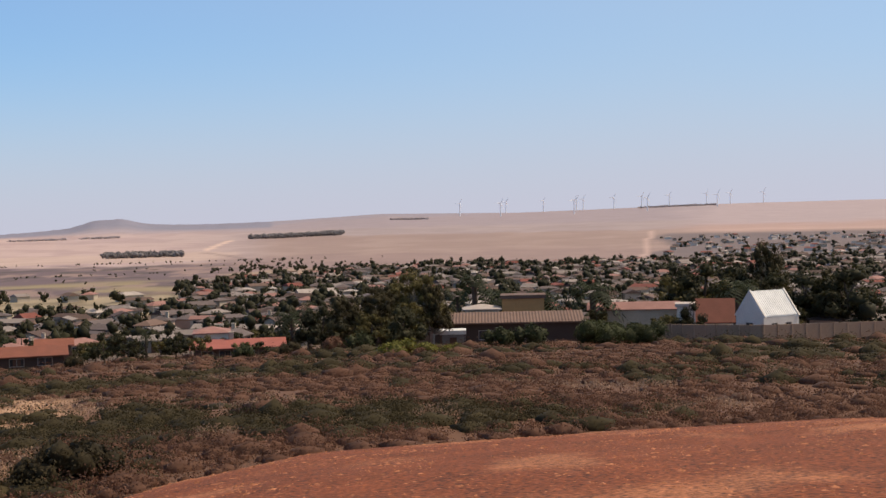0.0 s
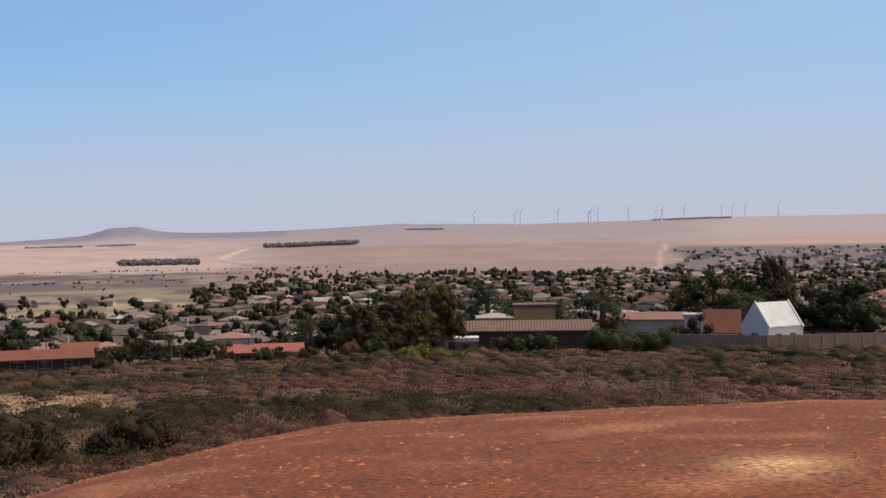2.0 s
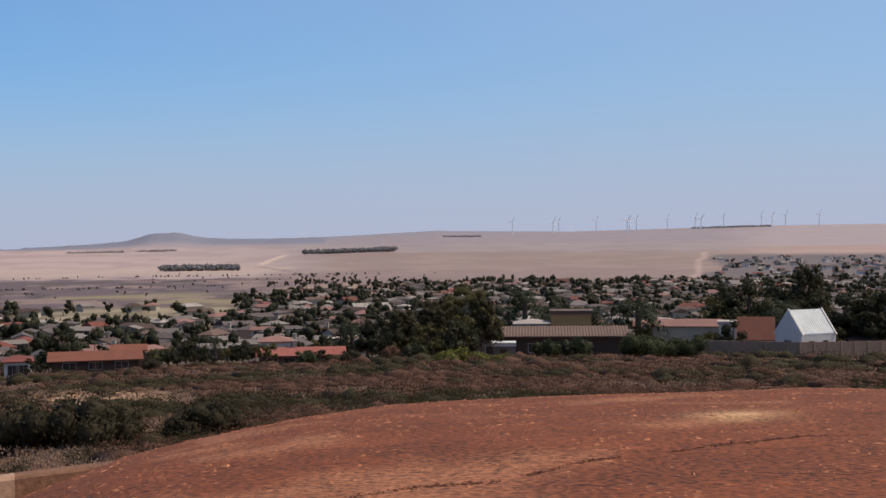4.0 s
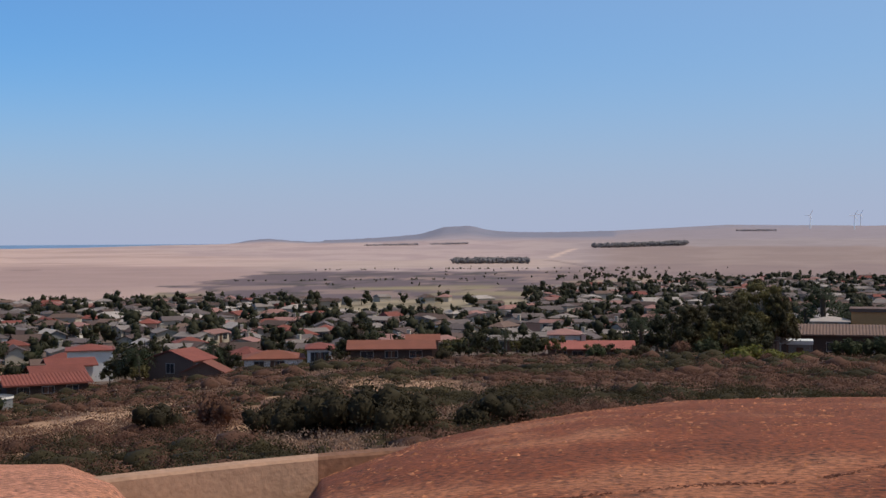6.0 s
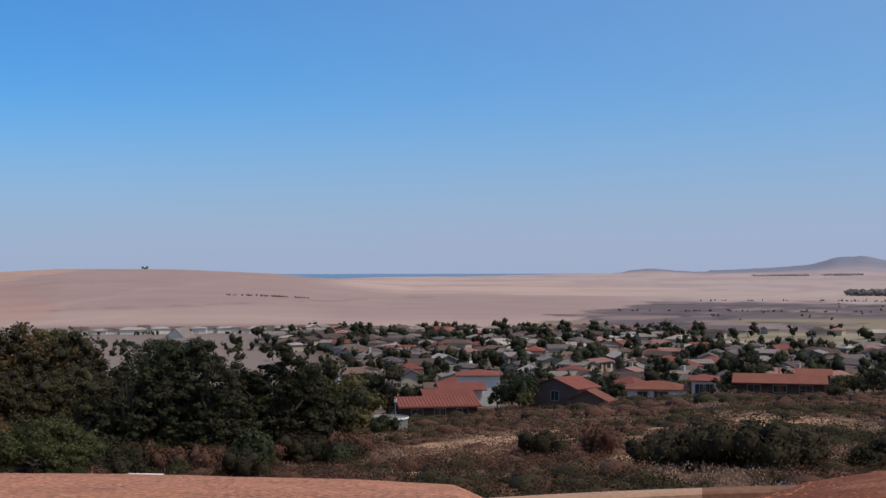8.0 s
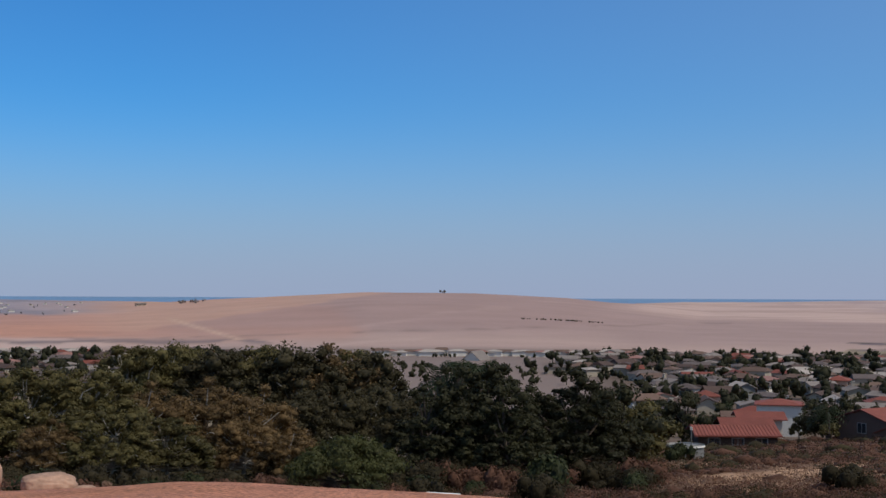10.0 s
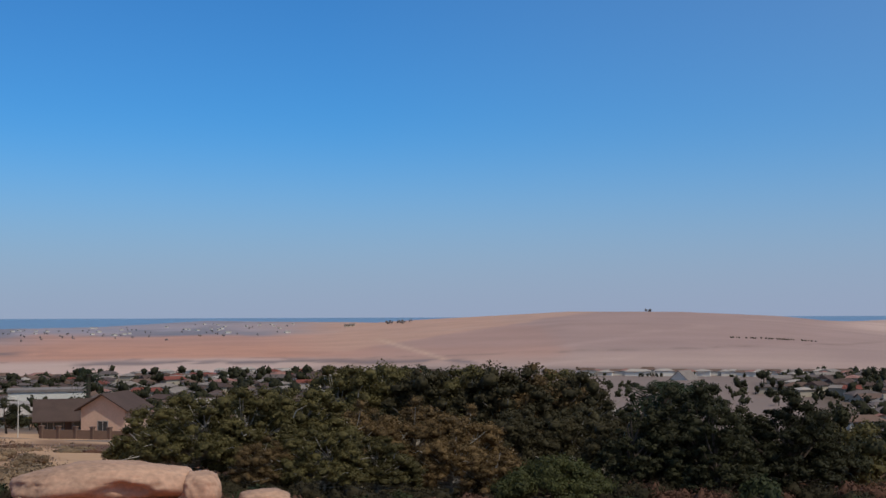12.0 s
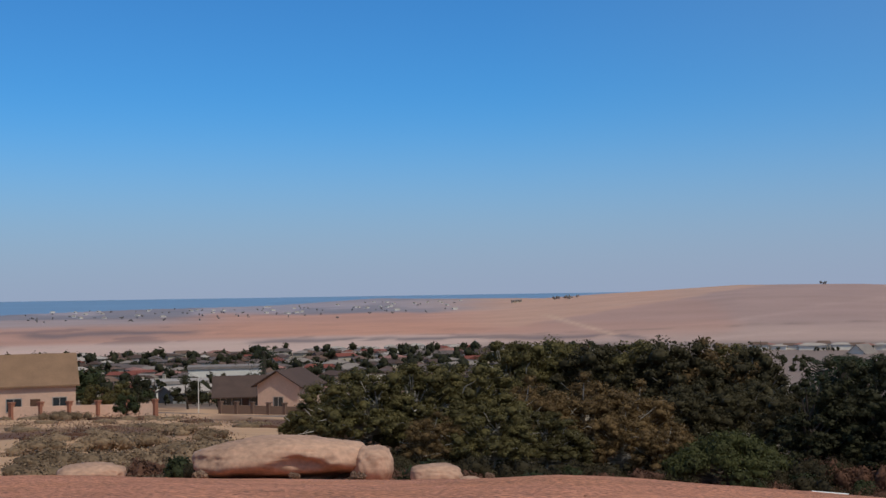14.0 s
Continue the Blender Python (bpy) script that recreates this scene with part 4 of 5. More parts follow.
def house_kind(label, w, d, h, rise, roof="gable", wall_m="white", roof_m="red", windows=((0.25, 1.3), (0.7, 1.3)), door=0.5, chimney=None, ribs=0, category="house", below=2.5, ends=(), over=0.35, parapet=0.0):
    """A house with its front towards -y; windows are (place along the front 0..1, width)."""
    top = new("house")
    bm = bmesh.new()
    box(bm, -w / 2, w / 2, -d / 2, d / 2, -below, h)
    if roof == "gable":
        k = 1 + parapet / rise
        for x in (-w / 2, w / 2 - 0.22):
            v = [[bm.verts.new((x + s, y, z)) for y, z in ((-d / 2 * k, h), (d / 2 * k, h), (0, h + rise * k))] for s in (0, 0.22)]
            bm.faces.new(v[0][::-1]), bm.faces.new(v[1])
            for i in range(3):
                bm.faces.new((v[0][i], v[0][(i + 1) % 3], v[1][(i + 1) % 3], v[1][i]))
    wall = part("wall", bm, M_WALL[wall_m], top)
    bm = bmesh.new()
    roof_mesh(bm, w, d, h + 0.02, rise, roof, over if roof != "flat" else 0.25, 0.14, ribs)
    rf = part("roof", bm, M_ROOF[roof_m], top)
    sill = min(0.95, h * 0.4)
    spots = [(-w / 2 + f * w, -d / 2, ww, "f") for f, ww in windows] + [(sx * w / 2, 0.0, 1.2, "s" + str(sx)) for sx in ends]
    for x, y, ww, side in spots:
        bm = bmesh.new()
        z1 = min(h - 0.3, sill + 1.15)
        f2 = bmesh.new()
        if side == "f":
            box(bm, x - ww / 2, x + ww / 2, y - 0.02, y + 0.02, sill, z1)
            frame_mesh(f2, (x - ww / 2 - .08, x - ww / 2, x - .03, x + .03, x + ww / 2, x + ww / 2 + .08), (sill - .08, sill, z1, z1 + .08), ((1, 1), (3, 1)), y - 0.06, y + 0.01)
        else:
            sgn = 1 if x > 0 else -1
            xa, xb = sorted((x - .02 * sgn, x + .03 * sgn))
            box(bm, xa, xb, -ww / 2, ww / 2, sill, z1)
            xa, xb = sorted((x - .01 * sgn, x + .07 * sgn))
            frame_mesh(f2, (-ww / 2 - .08, -ww / 2, -.03, .03, ww / 2, ww / 2 + .08), (sill - .08, sill, z1, z1 + .08), ((1, 1), (3, 1)), xa, xb, True)
        win = part("window", bm, M_GLASS, top)
        part("frame", f2, M_FRAME, win)
    if door is not None:
        bm = bmesh.new()
        x = -w / 2 + door * w
        box(bm, x - 0.45, x + 0.45, -d / 2 - 0.04, -d / 2 + 0.02, 0, min(2.05, h - 0.2))
        part("door", bm, M_DOOR, top)
    if chimney is not None:
        bm = bmesh.new()
        x = -w / 2 + chimney * w
        box(bm, x - 0.3, x + 0.3, -0.3, 0.3, h, h + rise + 0.9)
        box(bm, x - 0.36, x + 0.36, -0.36, 0.36, h + rise + 0.9, h + rise + 1.02)
        part("chimney", bm, M_WALL["cream"], top)
    return Kind(tagged(top, label, category, "houses of the town"))


def site(kind, a, r, turn=0.0, z=None, s=1.0):
    """Put a house with its front towards the rock, turned by so many degrees."""
    q = height(a, r) if z is None else z
    return kind.place(Matrix.Translation(polar(a, r, q)) @ pose(0, 0, 0, 0, 0, a + turn) @ Matrix.Diagonal((s, s, s, 1)))


def by_sight(label, a0, a1, r, eave, ridge, d, roof, wall_m, roof_m, turn=0.0, **kw):
    """A house between two bearings whose eave and ridge show at these angles under the level."""
    a, w = (a0 + a1) / 2, abs(a1 - a0) * math.pi / 180 * r - 0.5
    g = height(a, r)
    front = r - d / 2
    h = EYE - front * math.tan(radians(eave)) - g
    rise = max(0.5, EYE - r * math.tan(radians(ridge)) - g - h)
    if h < 1.6:
        g, h = g + h - 2.4, 2.4
    return site(house_kind(label, w, d, h, rise, roof, wall_m, roof_m, **kw), a, r, turn, g)


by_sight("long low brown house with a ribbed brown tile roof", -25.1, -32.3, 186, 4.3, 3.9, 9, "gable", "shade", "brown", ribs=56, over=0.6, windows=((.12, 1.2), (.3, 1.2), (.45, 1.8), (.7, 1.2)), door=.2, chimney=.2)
by_sight("ochre flat-roofed block behind the long tiled house", -29.0, -30.9, 200, 3.32, 3.25, 5, "flat", "ochre", "brown", windows=(), door=None)
by_sight("low pale flat-roofed building behind the long house", -27.4, -29.0, 199, 3.75, 3.55, 5, "hip", "cream", "pale", windows=(), door=None)
by_sight("small white flat-roofed shed before the long house", -26.4, -27.5, 172, 4.74, 4.65, 3, "flat", "grey", "metal", windows=(), door=.5)
by_sight("small whitewashed gabled outbuilding with a sheet-metal roof", -38.95, -41.0, 182, 4.2, 3.18, 5.2, "gable", "white", "metal", turn=42, ribs=18, over=0.02, parapet=0.4, windows=((.3, .8), (.7, .8)), door=None, ends=(-1,))
by_sight("house with a steep rust-red tiled roof behind the wall", -37.15, -38.7, 194, 4.36, 3.48, 5, "gable", "white", "rust", windows=(), door=None)
by_sight("long house with a faded red roof beside big trees", -32.7, -36.5, 206, 3.88, 3.58, 7, "gable", "cream", "pink", windows=((.2, 1.2), (.5, 1.2), (.8, 1.2)))
by_sight("white flat-roofed annex behind the boundary wall", -36.3, -37.3, 199, 3.8, 3.74, 4, "flat", "white", "pale", windows=((.5, 1.2),), door=None)
by_sight("low house with a bright red roof at the scrub's edge", -16.1, -19.85, 172, 5.02, 4.68, 7, "gable", "brown", "pinkred", over=0.5, windows=((.15, 1.3), (.35, 1.3), (.6, 1.6), (.85, 1.3)), chimney=.42)
by_sight("pale pink flat-roofed house behind the red roof", -16.1, -17.6, 188, 4.4, 4.15, 6, "hip", "white", "pink", windows=((.5, 1.3),), door=None)
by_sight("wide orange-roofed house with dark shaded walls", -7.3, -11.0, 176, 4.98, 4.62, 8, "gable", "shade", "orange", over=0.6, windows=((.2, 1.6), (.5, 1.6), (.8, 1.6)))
by_sight("raised orange-roofed wing of the wide house", -9.8, -11.3, 184, 4.62, 4.38, 5, "gable", "brown", "orange", windows=(), door=None)
by_sight("small house with an orange tiled roof and white walls", -2.6, -5.3, 172, 5.35, 5.0, 6, "hip", "white", "orange", windows=((.25, 1.2), (.6, 1.2)))
by_sight("white two-level house with a low red roof", -5.35, -6.6, 172, 4.95, 4.7, 6, "hip", "white", "red", windows=((.3, 1.0), (.7, 1.0)))
by_sight("red-roofed house with a white gable end", -0.8, 0.9, 168, 5.35, 4.85, 7, "gable", "brown", "red", turn=52, windows=((.3, 1.2), (.7, 1.2)), ends=(-1, 1))
by_sight("small brown-roofed house with a gable towards the slope", -1.6, -0.5, 160, 5.9, 5.4, 5, "gable", "brown", "rust", turn=70, windows=((.5, 1.2),), ends=(1,))
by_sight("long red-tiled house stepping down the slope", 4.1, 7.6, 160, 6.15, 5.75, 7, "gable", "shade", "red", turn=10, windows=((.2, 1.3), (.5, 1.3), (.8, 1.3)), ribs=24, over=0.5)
by_sight("middle red-tiled wing of the stepped house", 4.3, 6.4, 167, 5.72, 5.4, 5, "gable", "peach", "red", turn=10, over=0.6, windows=(), door=None)
by_sight("upper red-tiled wing of the stepped house", 3.8, 5.7, 173, 5.4, 5.12, 5, "gable", "white", "red", turn=8, over=0.6, windows=(), door=None)
by_sight("red-roofed house behind the stepped house", 2.9, 4.9, 200, 4.8, 4.55, 6, "hip", "white", "red", windows=(), door=None)
by_sight("large peach house with a steep straw-brown roof", 50.9, 57.5, 132, 3.8, 2.55, 9, "gable", "peach", "straw", windows=((.62, 1.3), (.9, 1.2)), door=.75)
by_sight("brown-roofed house wing beside the gabled front", 42.4, 45.0, 166, 4.5, 3.7, 8, "gable", "shade", "umber", over=0.7, windows=((.15, 1.3), (.42, 2.2), (.72, 2.2)), ribs=0)
by_sight("two-storey peach house front under a brown gable", 40.6, 43.0, 160, 4.1, 3.45, 5.6, "gable", "peach", "umber", turn=64, windows=((.4, 1.5),), ends=(-1,), door=None, over=0.6)
by_sight("white flat-roofed modern house among garden trees", 45.3, 48.4, 235, 3.95, 3.85, 7, "flat", "white", "pale", windows=((.2, 1.6), (.5, 1.6), (.8, 1.6)))
by_sight("pale flat-roofed hall beyond the garden trees", 43.0, 46.2, 300, 3.35, 3.2, 9, "flat", "white", "grey", windows=((.3, 2.0), (.7, 2.0)))
by_sight("white house with gables at the far edge of town", 16.4, 17.6, 420, 3.0, 2.62, 6, "gable", "white", "grey", turn=65, windows=((.5, 1.2),), ends=(-1,))
by_sight("large white gabled building with a pale forecourt", -20.2, -21.9, 380, 3.1, 2.75, 7, "gable", "white", "pale", turn=20, windows=((.3, 1.2), (.7, 1.2)), ends=(-1, 1))
by_sight("large dark-roofed hall with white gable walls", -3.5, -5.4, 335, 3.85, 3.35, 8, "gable", "white", "dark", windows=((.3, 1.6), (.7, 1.6)), ends=(-1, 1))
for a, r, s in ((-10.4, 326, 1.2), (-11.0, 330, 1.0), (-11.9, 332, 1.1), (-2.9, 300, 1.0), (-3.2, 302, .9), (41.6, 300, .9)):
    stand(SPIRE[0], a, r, s, 1.1)
by_sight("low pale building half hidden by gum trees", 20.0, 22.0, 128, 4.55, 4.25, 5, "gable", "cream", "pale", windows=(), door=None)


# ---- walls, tank, lamp by the houses ----
def garden_wall(label, a0, a1, r0, r1, high, wall_m, pillars, below=0.6, pillar_m=None, slim=False):
    top = new("garden_wall")
    p, q = polar(a0, r0, height(a0, r0)), polar(a1, r1, height(a1, r1))
    n = pillars
    for i in range(n):
        s, e = p.lerp(q, i / n), p.lerp(q, (i + 1) / n)
        way = (e - s).normalized()
        side = Vector((-way.y, way.x, 0)) * 0.09
        bm = bmesh.new()
        v = [bm.verts.new(c + Vector((0, 0, z))) for z in (-below, high) for c in (s - side, e - side, e + side, s + side)]
        for f in ((0, 1, 5, 4), (1, 2, 6, 5), (2, 3, 7, 6), (3, 0, 4, 7), (4, 5, 6, 7)):
            bm.faces.new([v[k] for k in f])
        part("panel", bm, M_WALL[wall_m], top)
    for i in range(n + 1):
        s = p.lerp(q, i / n)
        bm = bmesh.new()
        k, up = (.12, .04) if slim else (.2, .3)
        box(bm, s.x - k, s.x + k, s.y - k, s.y + k, s.z - below, s.z + high + up)
        if not slim:
            box(bm, s.x - .26, s.x + .26, s.y - .26, s.y + .26, s.z + high + .3, s.z + high + .42)
        part("pillar", bm, M_WALL[pillar_m or wall_m], top)
    tagged(top, label, "wall")


by_sight("small white shed seen between dark trees", 16.1, 17.0, 86, 7.75, 7.55, 2, "gable", "white", "pale", windows=(), door=None)
garden_wall("grey-brown precast concrete boundary wall along the scrub", -35.6, -39.7, 168, 166, 2.1, "precast", 9, slim=True)
garden_wall("sunlit precast concrete wall turning away past the outbuilding", -39.75, -48.0, 166, 186, 2.1, "precast", 16, slim=True)
garden_wall("peach plastered garden wall with square brick-red pillars", 47.6, 53.5, 122, 124, 1.3, "peach", 5, pillar_m="brick")
garden_wall("low dark wall along the road before the peach house", 40.6, 44.8, 147, 150, 1.0, "brown", 6)
garden_wall("dark garden fence behind the scrub", -21.5, -26.0, 162, 164, 1.5, "brown", 8)
top = new("water_tank")
bm = bmesh.new()
bmesh.ops.create_cone(bm, segments=28, radius1=1.55, radius2=1.55, depth=1.2, cap_ends=True, matrix=Matrix.Translation((0, 0, 0.6)))
part("body", bm, M_WALL["grey"], top)
bm = bmesh.new()
bmesh.ops.create_cone(bm, segments=28, radius1=1.66, radius2=1.62, depth=0.16, cap_ends=False, matrix=Matrix.Translation((0, 0, 1.25)))
part("rim", bm, M_WALL["white"], top)
bm = bmesh.new()
tube(bm, [Vector((0.4, 0.6, 0)), Vector((0.4, 0.6, 2.6))], [0.05, 0.04], 6)
part("pole", bm, M_WALL["grey"], top)
bm = bmesh.new()
box(bm, 0.3, 0.5, 0.5, 0.7, 2.5, 2.75)
part("sensor_box", bm, M_WALL["white"], top)
top.matrix_basis = Matrix.Translation(polar(7.85, 112, height(7.85, 112)))
tagged(top, "round concrete water tank with a pale rim", "water tank")


def lamp_kind(h):
    top = new("street_lamp")
    bm = bmesh.new()
    tube(bm, [Vector((0, 0, -0.3)), Vector((0, 0, h * 0.6)), Vector((0, 0, h))], [0.06, 0.045, 0.035], 8)
    part("pole", bm, M_WALL["white"], top)
    bm = bmesh.new()
    tube(bm, [Vector((0, 0, h)), Vector((0.5, 0, h + 0.25)), Vector((1.1, 0, h + 0.3))], [0.05, 0.04, 0.04], 6)
    part("arm", bm, M_WALL["white"], top)
    bm = bmesh.new()
    box(bm, 1.05, 1.6, -0.12, 0.12, h + 0.24, h + 0.36)
    part("lamp_head", bm, M_WALL["grey"], top)
    return Kind(tagged(top, "pale steel street lamp beside the road", "street lamp"))


LAMP = lamp_kind(4.2)
stand(LAMP, 45.75, 150, 1.0, turn=200), stand(LAMP, 26.0, 140, 1.0, turn=200)

# ---- the town in the valley ----
rnd = random.Random(17)
WALLS, ROOFS = ("cream", "white", "cream", "grey", "peach", "cream"), ("grey", "dark", "brown", "pale", "red", "dark", "umber", "brown", "umber", "grey", "dark", "pink")
TOWN_KINDS = []
for i in range(24):
    w, d, kind = rnd.uniform(4.2, 7.4), rnd.uniform(3.5, 4.7), ("gable", "hip", "gable")[i % 3]
    roof_name = ROOFS[i % 12]
    TOWN_KINDS.append(house_kind("small %s-walled town house with a %s %s roof" % (WALLS[i % 6], roof_name, kind), w, d, rnd.uniform(1.9, 2.3), rnd.uniform(0.5, 0.95), kind, WALLS[i % 6], roof_name,
                                 windows=((.2, 1.4), (.75, 1.4)), door=.5, below=1.0, chimney=.8 if i % 11 == 0 else None))


def town():
    """Houses in loose rows with garden trees between them; the nearest stand alone, the far ones are one mass."""
    houses, trees, spots = 0, 0, []
    rows = []
    r = 212.0
    while r < 700:
        rows.append(r)
        r += 9.4
    for r in rows:
        a = -49.0
        while a < 54:
            a += math.degrees(rnd.uniform(8.4, 12.6) / r)
            end = float(np.interp(a, [-43, -24, -18, -14, 60], [690, 660, 560, 445, 440]))
            if r > end or (29 < a < 33.5 and r < 300) or (13.5 < a < 26 and r < 440) or (10 < a <= 13.5 and r < 330) or (15.5 < a < 19 and r > 395) or (-15.3 < a < -5.8 and r > 355 and rnd.random() < .9) or rnd.random() < 0.1:
                continue
            spots.append((a, r + rnd.uniform(-5.5, 5.5)))
    for a, r in spots:
        turn = rnd.choice((0, 90)) + rnd.uniform(-40, 40)
        k = rnd.randrange(24)
        if houses < 340 and r < 360:
            site(TOWN_KINDS[k], a, r, turn)
            houses += 1
        else:
            mass(a, r, turn, k)
        for _ in range(5):
            if rnd.random() < 0.75:
                b, q = a + math.degrees(rnd.uniform(-8, 8) / r), r + rnd.choice((-6.0, -5.5, 6.5)) + rnd.uniform(-1, 1)
                if q < 207:
                    continue
                s = rnd.choice((0.4, 0.5, 0.65, 0.8, 1.15)) * rnd.uniform(0.85, 1.1)
                if trees < 85 and r < 330 and rnd.random() < .3:
                    kind = PALM[rnd.randrange(2)] if rnd.random() < 0.05 else SPIRE[0] if rnd.random() < .06 else SMALL[rnd.randrange(4)]
                    stand(kind, b, q, s * (0.75 if kind in PALM else 1.25), rnd.uniform(.85, 1.3))
                    trees += 1
                else:
                    far_trees.append((b, q, s))


far_trees, far_walls, far_white = [], [], []


def mass(a, r, turn, k, s=1.0, white=False):
    w, d, h, e = rnd.uniform(4.2, 7.6) * s, rnd.uniform(3.4, 4.7) * s, rnd.uniform(1.8, 2.4) * s, rnd.uniform(.4, .95) * s
    m = Matrix.Translation(polar(a, r, height(a, r))) @ pose(0, 0, 0, 0, 0, a + turn)
    p = [m @ Vector(c) for c in ((-w / 2, -d / 2, -1), (w / 2, -d / 2, -1), (w / 2, d / 2, -1), (-w / 2, d / 2, -1), (-w / 2, -d / 2, h), (w / 2, -d / 2, h), (w / 2, d / 2, h), (-w / 2, d / 2, h))]
    for f in ((0, 1, 5, 4), (1, 2, 6, 5), (2, 3, 7, 6), (3, 0, 4, 7)):
        (far_white if white else far_walls).extend([p[i] for i in f])
    x, y, c = w / 2 + .35, d / 2 + .35, w / 2 - d / 2 * (k % 2)
    q = [m @ Vector(v) for v in ((-x, -y, h - .1), (x, -y, h - .1), (x, y, h - .1), (-x, y, h - .1), (-c, 0, h + e), (c, 0, h + e))]
    for f in ((0, 1, 5, 4), (2, 3, 4, 5), (1, 2, 5, 5), (3, 0, 4, 4)):
        FAR_ROOF.setdefault(ROOFS[k % 12], []).extend([q[i] + (Vector((0, 0, .01 * j)) if len(set(f)) == 3 and j == 3 else Vector()) for j, i in enumerate(f)])


FAR_ROOF = {}
town()
# the settlement on the far rise
for i in range(180):
    a, r = -36.4 - 12.5 * rnd.random(), rnd.uniform(720, 1350)
    mass(a, r, rnd.uniform(0, 180), rnd.randrange(24), 0.9, i % 2 == 0)
    if rnd.random() < .7:
        far_trees.append((a + rnd.uniform(-.3, .3), r - 9, rnd.uniform(.5, 1.1)))
for i in range(36):                   # light sheds along the foot of the brown hill
    mass(9.5 + 12 * i / 36 + rnd.uniform(-.1, .1), 447 + rnd.uniform(-4, 4), rnd.uniform(-10, 10), (3, 3, 11, 2)[i % 4], rnd.uniform(.6, .9), True)
for i in range(24):                   # houses on the coast side
    mass(33.8 + 7.2 * i / 24 + rnd.uniform(-.1, .1), 440 + rnd.uniform(-16, 30), rnd.uniform(0, 90), (3, 1, 3, 0)[i % 4], .85, True)
for i in range(44):                   # small white houses on the low coast
    mass(rnd.uniform(34, 53), rnd.uniform(1180, 1850), rnd.uniform(0, 90), 3, .8, True)
tagged(new("far_house_walls", fast_mesh("far_house_walls", np.array(far_walls), M_WALL["cream"])), "pale walls of the many houses far across town", "houses", kind="stuff")
tagged(new("far_white_walls", fast_mesh("far_white_walls", np.array(far_white), M_WALL["white"])), "whitewashed walls of sheds and houses at the far edges", "houses", kind="stuff")
for k, v in FAR_ROOF.items():
    tagged(new("far_house_roofs", fast_mesh("far_house_roofs", np.array(v), M_ROOF[k])), "%s roofs of the many houses far across town" % k, "roofs", kind="stuff")


def tree_mass(name, label, spots, material, per, leaf, seed):
    """Far trees, one joined mass: every one a stack of leaf clumps with a short stem."""
    rng = np.random.default_rng(seed)
    out, cores = [], []
    for x, y, z, w, h in spots:
        for j in range(3):
            k = rng.uniform(.7, 1.15)
            c = (x + rng.uniform(-.32, .32) * w, y + rng.uniform(-.32, .32) * w, z + h * rng.uniform(.25, .72))
            out.append(leaves(rng, blob(rng, per // 3, c, (w * .28 * k, w * .28 * k, h * .32 * k)), leaf * h))
            cores.append(core(rng, c, (w * .2 * k, w * .2 * k, h * .23 * k), 1, 0.3))
        out.append(np.array([(x - .12, y, z - .3), (x + .12, y, z - .3), (x + .08, y, z + h * .5), (x - .08, y, z + h * .5)]))
    tagged(new(name, leafy_mesh(name, np.concatenate(out), cores, material)), label, "trees", kind="stuff")


def at(a, r, w, h):
    p = polar(a, r, height(a, r) - .2)
    return (p.x, p.y, p.z, w, h)


tree_mass("far_garden_trees", "dark garden trees scattered through the far town", [at(b, q, 4.6 * s, 4.5 * s) for b, q, s in far_trees], M_LEAF_DARK, 36, 0.07, 3)


def grove(label, a0, a1, r0, r1, n, h, seed, material=None):
    g = random.Random(seed)
    spots = [at(a0 + (a1 - a0) * g.betavariate(1.3, 1.1), r0 + (r1 - r0) * g.betavariate(1.2, 1.8), h * g.uniform(.7, 1.2), h * g.uniform(.75, 1.1)) for _ in range(n)]
    # the farther the grove, the more haze is painted into its leaf colour
    tree_mass("grove", label, spots, material or (M_LEAF_HAZY if r0 > 2600 else M_LEAF_HAZED if r0 > 1000 else M_LEAF_DARK), 24, 0.1, seed)


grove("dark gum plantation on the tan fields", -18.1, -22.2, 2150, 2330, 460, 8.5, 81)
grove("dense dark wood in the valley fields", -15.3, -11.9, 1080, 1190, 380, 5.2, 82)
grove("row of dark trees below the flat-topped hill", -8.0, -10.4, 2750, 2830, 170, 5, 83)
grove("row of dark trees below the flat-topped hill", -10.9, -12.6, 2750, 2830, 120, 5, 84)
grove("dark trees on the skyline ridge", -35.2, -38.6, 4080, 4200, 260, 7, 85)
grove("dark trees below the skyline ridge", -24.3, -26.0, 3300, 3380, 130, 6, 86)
grove("scattered shrubs across the burnt valley", -6, -24, 560, 1000, 60, 1.6, 87)
grove("scattered trees along the edge of town", -4, 10, 446, 462, 26, 4, 88)
grove("scattered trees along the edge of town", -30, -16, 640, 760, 46, 4, 89)
grove("small trees by the track across the valley", -17.6, -20.5, 620, 1050, 30, 3, 90)
grove("dotted line of shrubs along a valley field", -3, -22, 905, 925, 60, 1.7, 96)
grove("dotted line of shrubs along a valley field", -2, -15, 690, 702, 44, 1.4, 97)
grove("garden trees behind the gum wood", 11, 21, 300, 400, 55, 3.0, 98)
grove("low trees between the sheds", 9.5, 21.5, 436, 443, 16, 2.0, 99)
grove("low dark hedge across the brown hill", 11.4, 15.0, 830, 838, 60, 1.4, 91)
grove("few thin trees at the foot of the brown hill", 22.2, 23.2, 400, 420, 5, 5, 92, M_LEAF_RUST)
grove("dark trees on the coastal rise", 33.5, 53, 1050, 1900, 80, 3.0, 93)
grove("small clump of trees on top of the brown hill", 18.3, 18.6, 1470, 1490, 5, 4, 94)
grove("small trees beside the hut on the hill's shoulder", 28.8, 30.2, 1380, 1400, 8, 5, 95)
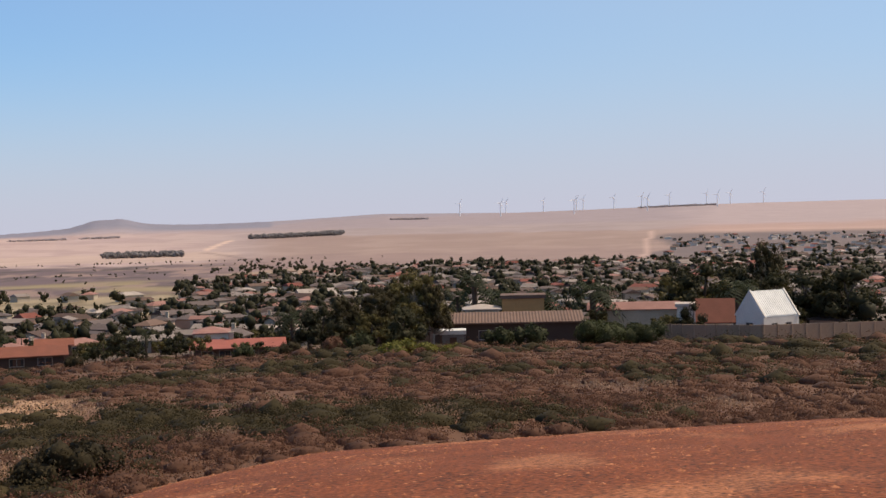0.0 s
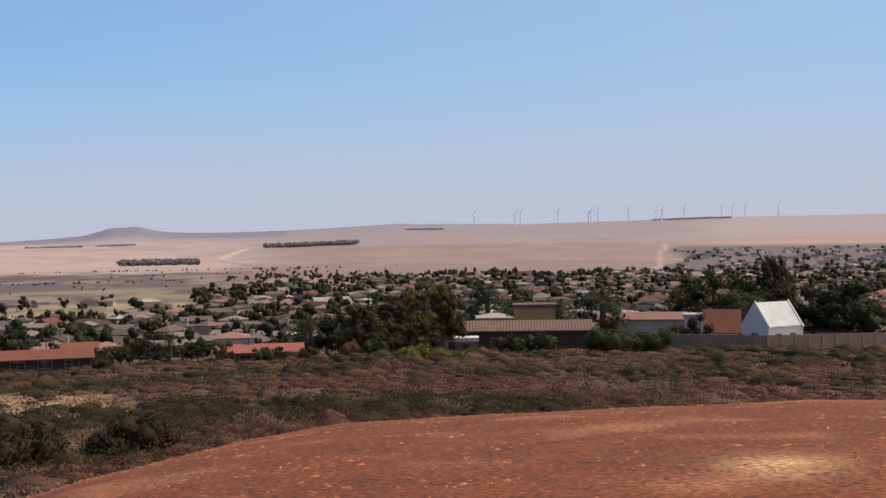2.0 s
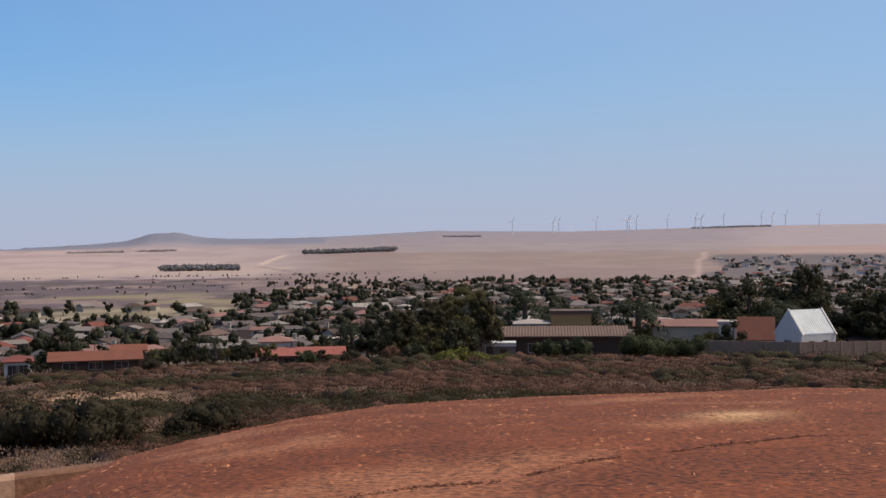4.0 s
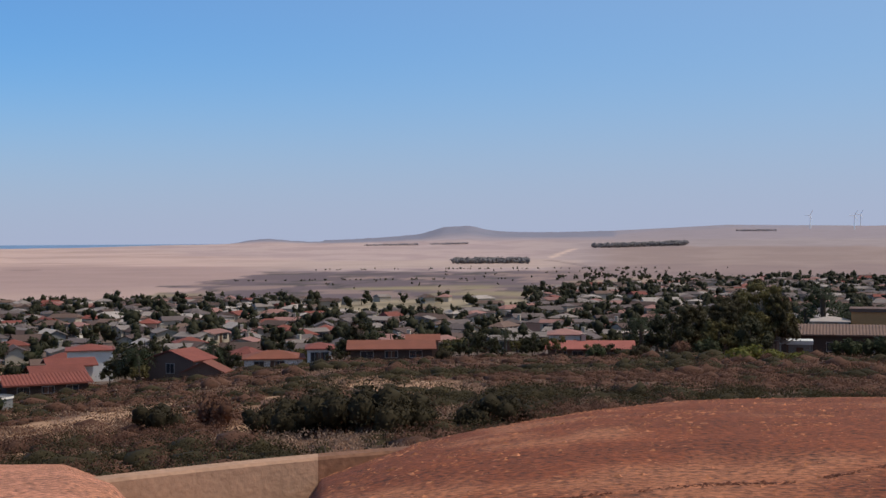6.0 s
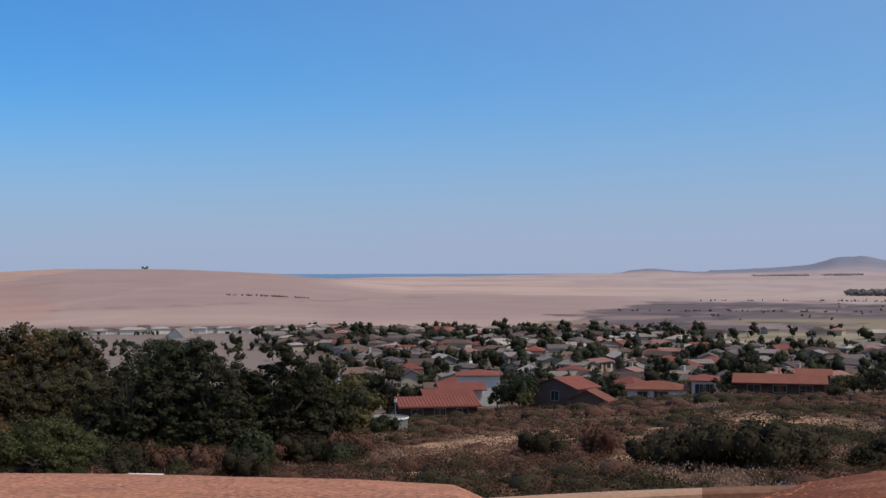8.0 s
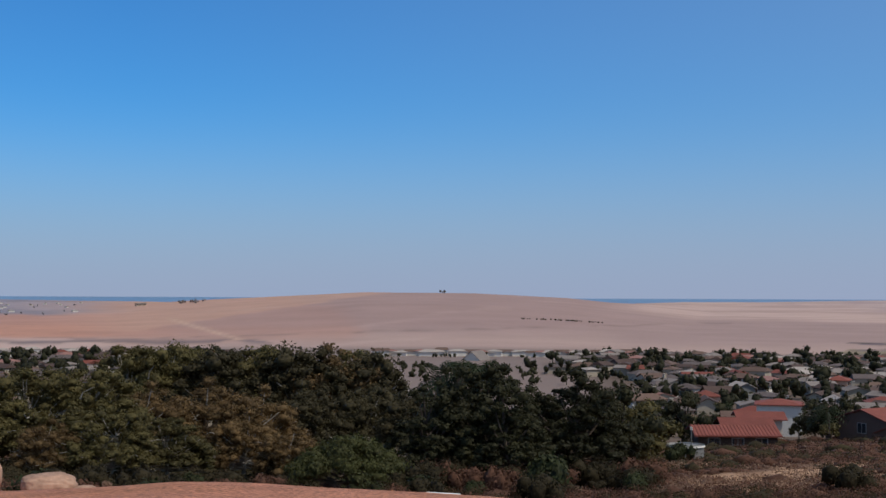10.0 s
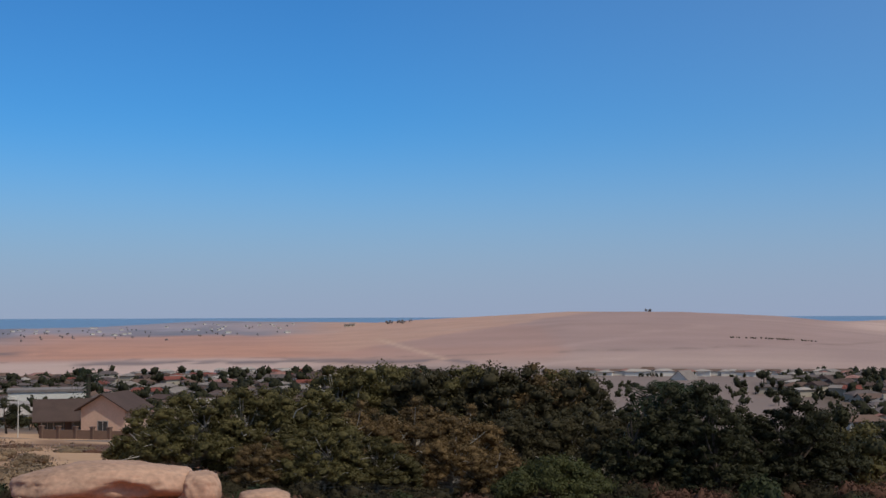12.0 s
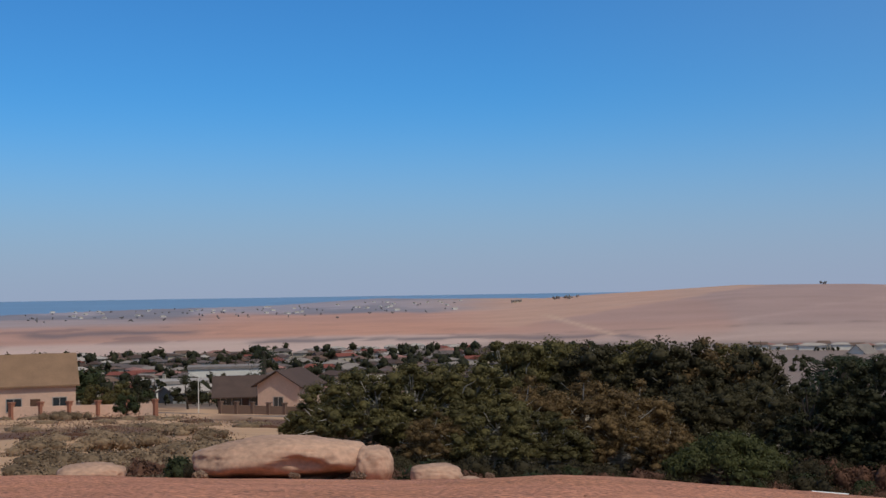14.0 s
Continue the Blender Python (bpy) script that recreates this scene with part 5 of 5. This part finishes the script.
for a, r, w in ((31.8, 1395, 6), (31.6, 1400, 5)):
    site(TOWN_KINDS[0], a, r, 20)

# ---- wind turbines on the far ridge ----
M_TURBINE = mat("turbine_white", (0.9, 0.9, 0.9), 0.5, 0.05, .1, 4, 0)


def turbine_kind():
    top = new("wind_turbine")
    bm = bmesh.new()
    tube(bm, [Vector((0, 0, -2)), Vector((0, 0, 18)), Vector((0, 0, 36))], [1.9, 1.5, 1.2], 10)
    part("tower", bm, M_TURBINE, top)
    bm = bmesh.new()
    box(bm, -.9, .9, -1.6, 3.2, 35.5, 37.3)
    part("nacelle", bm, M_TURBINE, top)
    bm = bmesh.new()
    tube(bm, [Vector((0, -2.6, 36.4)), Vector((0, -1.6, 36.4))], [.3, .8], 10)
    part("hub", bm, M_TURBINE, top)
    for k in range(3):
        bm = bmesh.new()
        t = radians(30 + 120 * k)
        d = Vector((math.sin(t), 0, math.cos(t)))
        tube(bm, [Vector((0, -2.2, 36.4)) + d * q for q in (.5, 3, 9, 17)], [.6, 1.2, .9, .3], 6)
        part("blade", bm, M_TURBINE, top)
    return Kind(tagged(top, "white three-bladed wind turbine on the hazy ridge", "wind turbine", "wind farm on the ridge"))


TURBINE = turbine_kind()
for i, (a, r) in enumerate(((-27.4, 3700), (-29.2, 3600), (-29.45, 4250), (-31.1, 4300), (-32.45, 3550), (-32.55, 4200), (-32.85, 4300), (-34.2, 4300), (-35.4, 4250), (-35.65, 3600), (-36.6, 4250), (-38.2, 4300), (-38.65, 3800), (-39.2, 4300), (-40.6, 4250))):
    p = polar(a, r, height(a, r))
    TURBINE.place(Matrix.Translation(p) @ pose(0, 0, 0, 0, 0, a + (37 * i) % 50 - 25))

# ---- loose stones and clods on the red rock ----
M_STONE = mat("red_stone", lin(168, 108, 76), 0.9, 0.4, 3, 6, 0, island=0.9)
M_CLOD = mat("dark_earth", lin(92, 52, 36), 0.95, 0.4, 3, 6, 0, island=0.5)


def stones(name, label, places, material, seed):
    rng = np.random.default_rng(seed)
    eight = np.array([(1, 0, 0), (0, 1, 0), (0, 0, 1), (0, 1, 0), (-1, 0, 0), (0, 0, 1), (-1, 0, 0), (0, -1, 0), (0, 0, 1), (0, -1, 0), (1, 0, 0), (0, 0, 1)], float)
    out = []
    for x, y, z, s in places:
        c, q = math.cos(rng.uniform(0, 6)), rng.uniform(-1, 1)
        jig = {tuple(v): 1 + .35 * rng.normal() for v in eight}
        v = np.array([np.array(p) * jig[tuple(p)] for p in eight]) * np.array((s, s * rng.uniform(.6, 1), s * rng.uniform(.15, .4)))
        sn = math.sqrt(1 - c * c)
        v = np.stack([v[:, 0] * c - v[:, 1] * sn, v[:, 0] * sn + v[:, 1] * c, v[:, 2]], 1)
        out.append(v + np.array((x, y, z - .25 * s * .4)))
    tagged(new(name, fast_mesh(name, np.concatenate(out), material, 3)), label, "stones", kind="stuff")


def on_ground(a, r, s):
    p = polar(a, r, height(a, r))
    return (p.x, p.y, p.z, s)


g = random.Random(4)
pts = []
for i in range(24000):
    a, r = g.uniform(-48, -6), math.sqrt(g.uniform(8 ** 2, 38 ** 2))
    if noise.noise(Vector((a * .35, r * .35, 0))) > g.uniform(-.5, .3):
        pts.append(on_ground(a, r, min(.065, .017 * g.paretovariate(2.2))))
for i in range(500):
    a, r = g.uniform(3, 54), math.sqrt(g.uniform(10 ** 2, 26 ** 2))
    pts.append(on_ground(a, r, min(.04, .01 * g.paretovariate(2.2))))
stones("gravel", "loose reddish stones strewn over the bare rock", pts, M_STONE, 6)
pts = []
for i in range(1800):
    s = g.random()
    a = -8 - 37 * s
    r = 7.7 + 6.6 * s + 0.25 * math.sin(9 * s) + 0.3 * noise.noise(Vector((s * 9, 4, 0))) + 0.045 * g.gauss(0, 1)
    if noise.noise(Vector((s * 14, 1, 0))) > -.12:
        pts.append(on_ground(a, r, g.uniform(.015, .045)))
stones("earth_clods", "dark earth clods along a rut in the rock", pts, M_CLOD, 7)
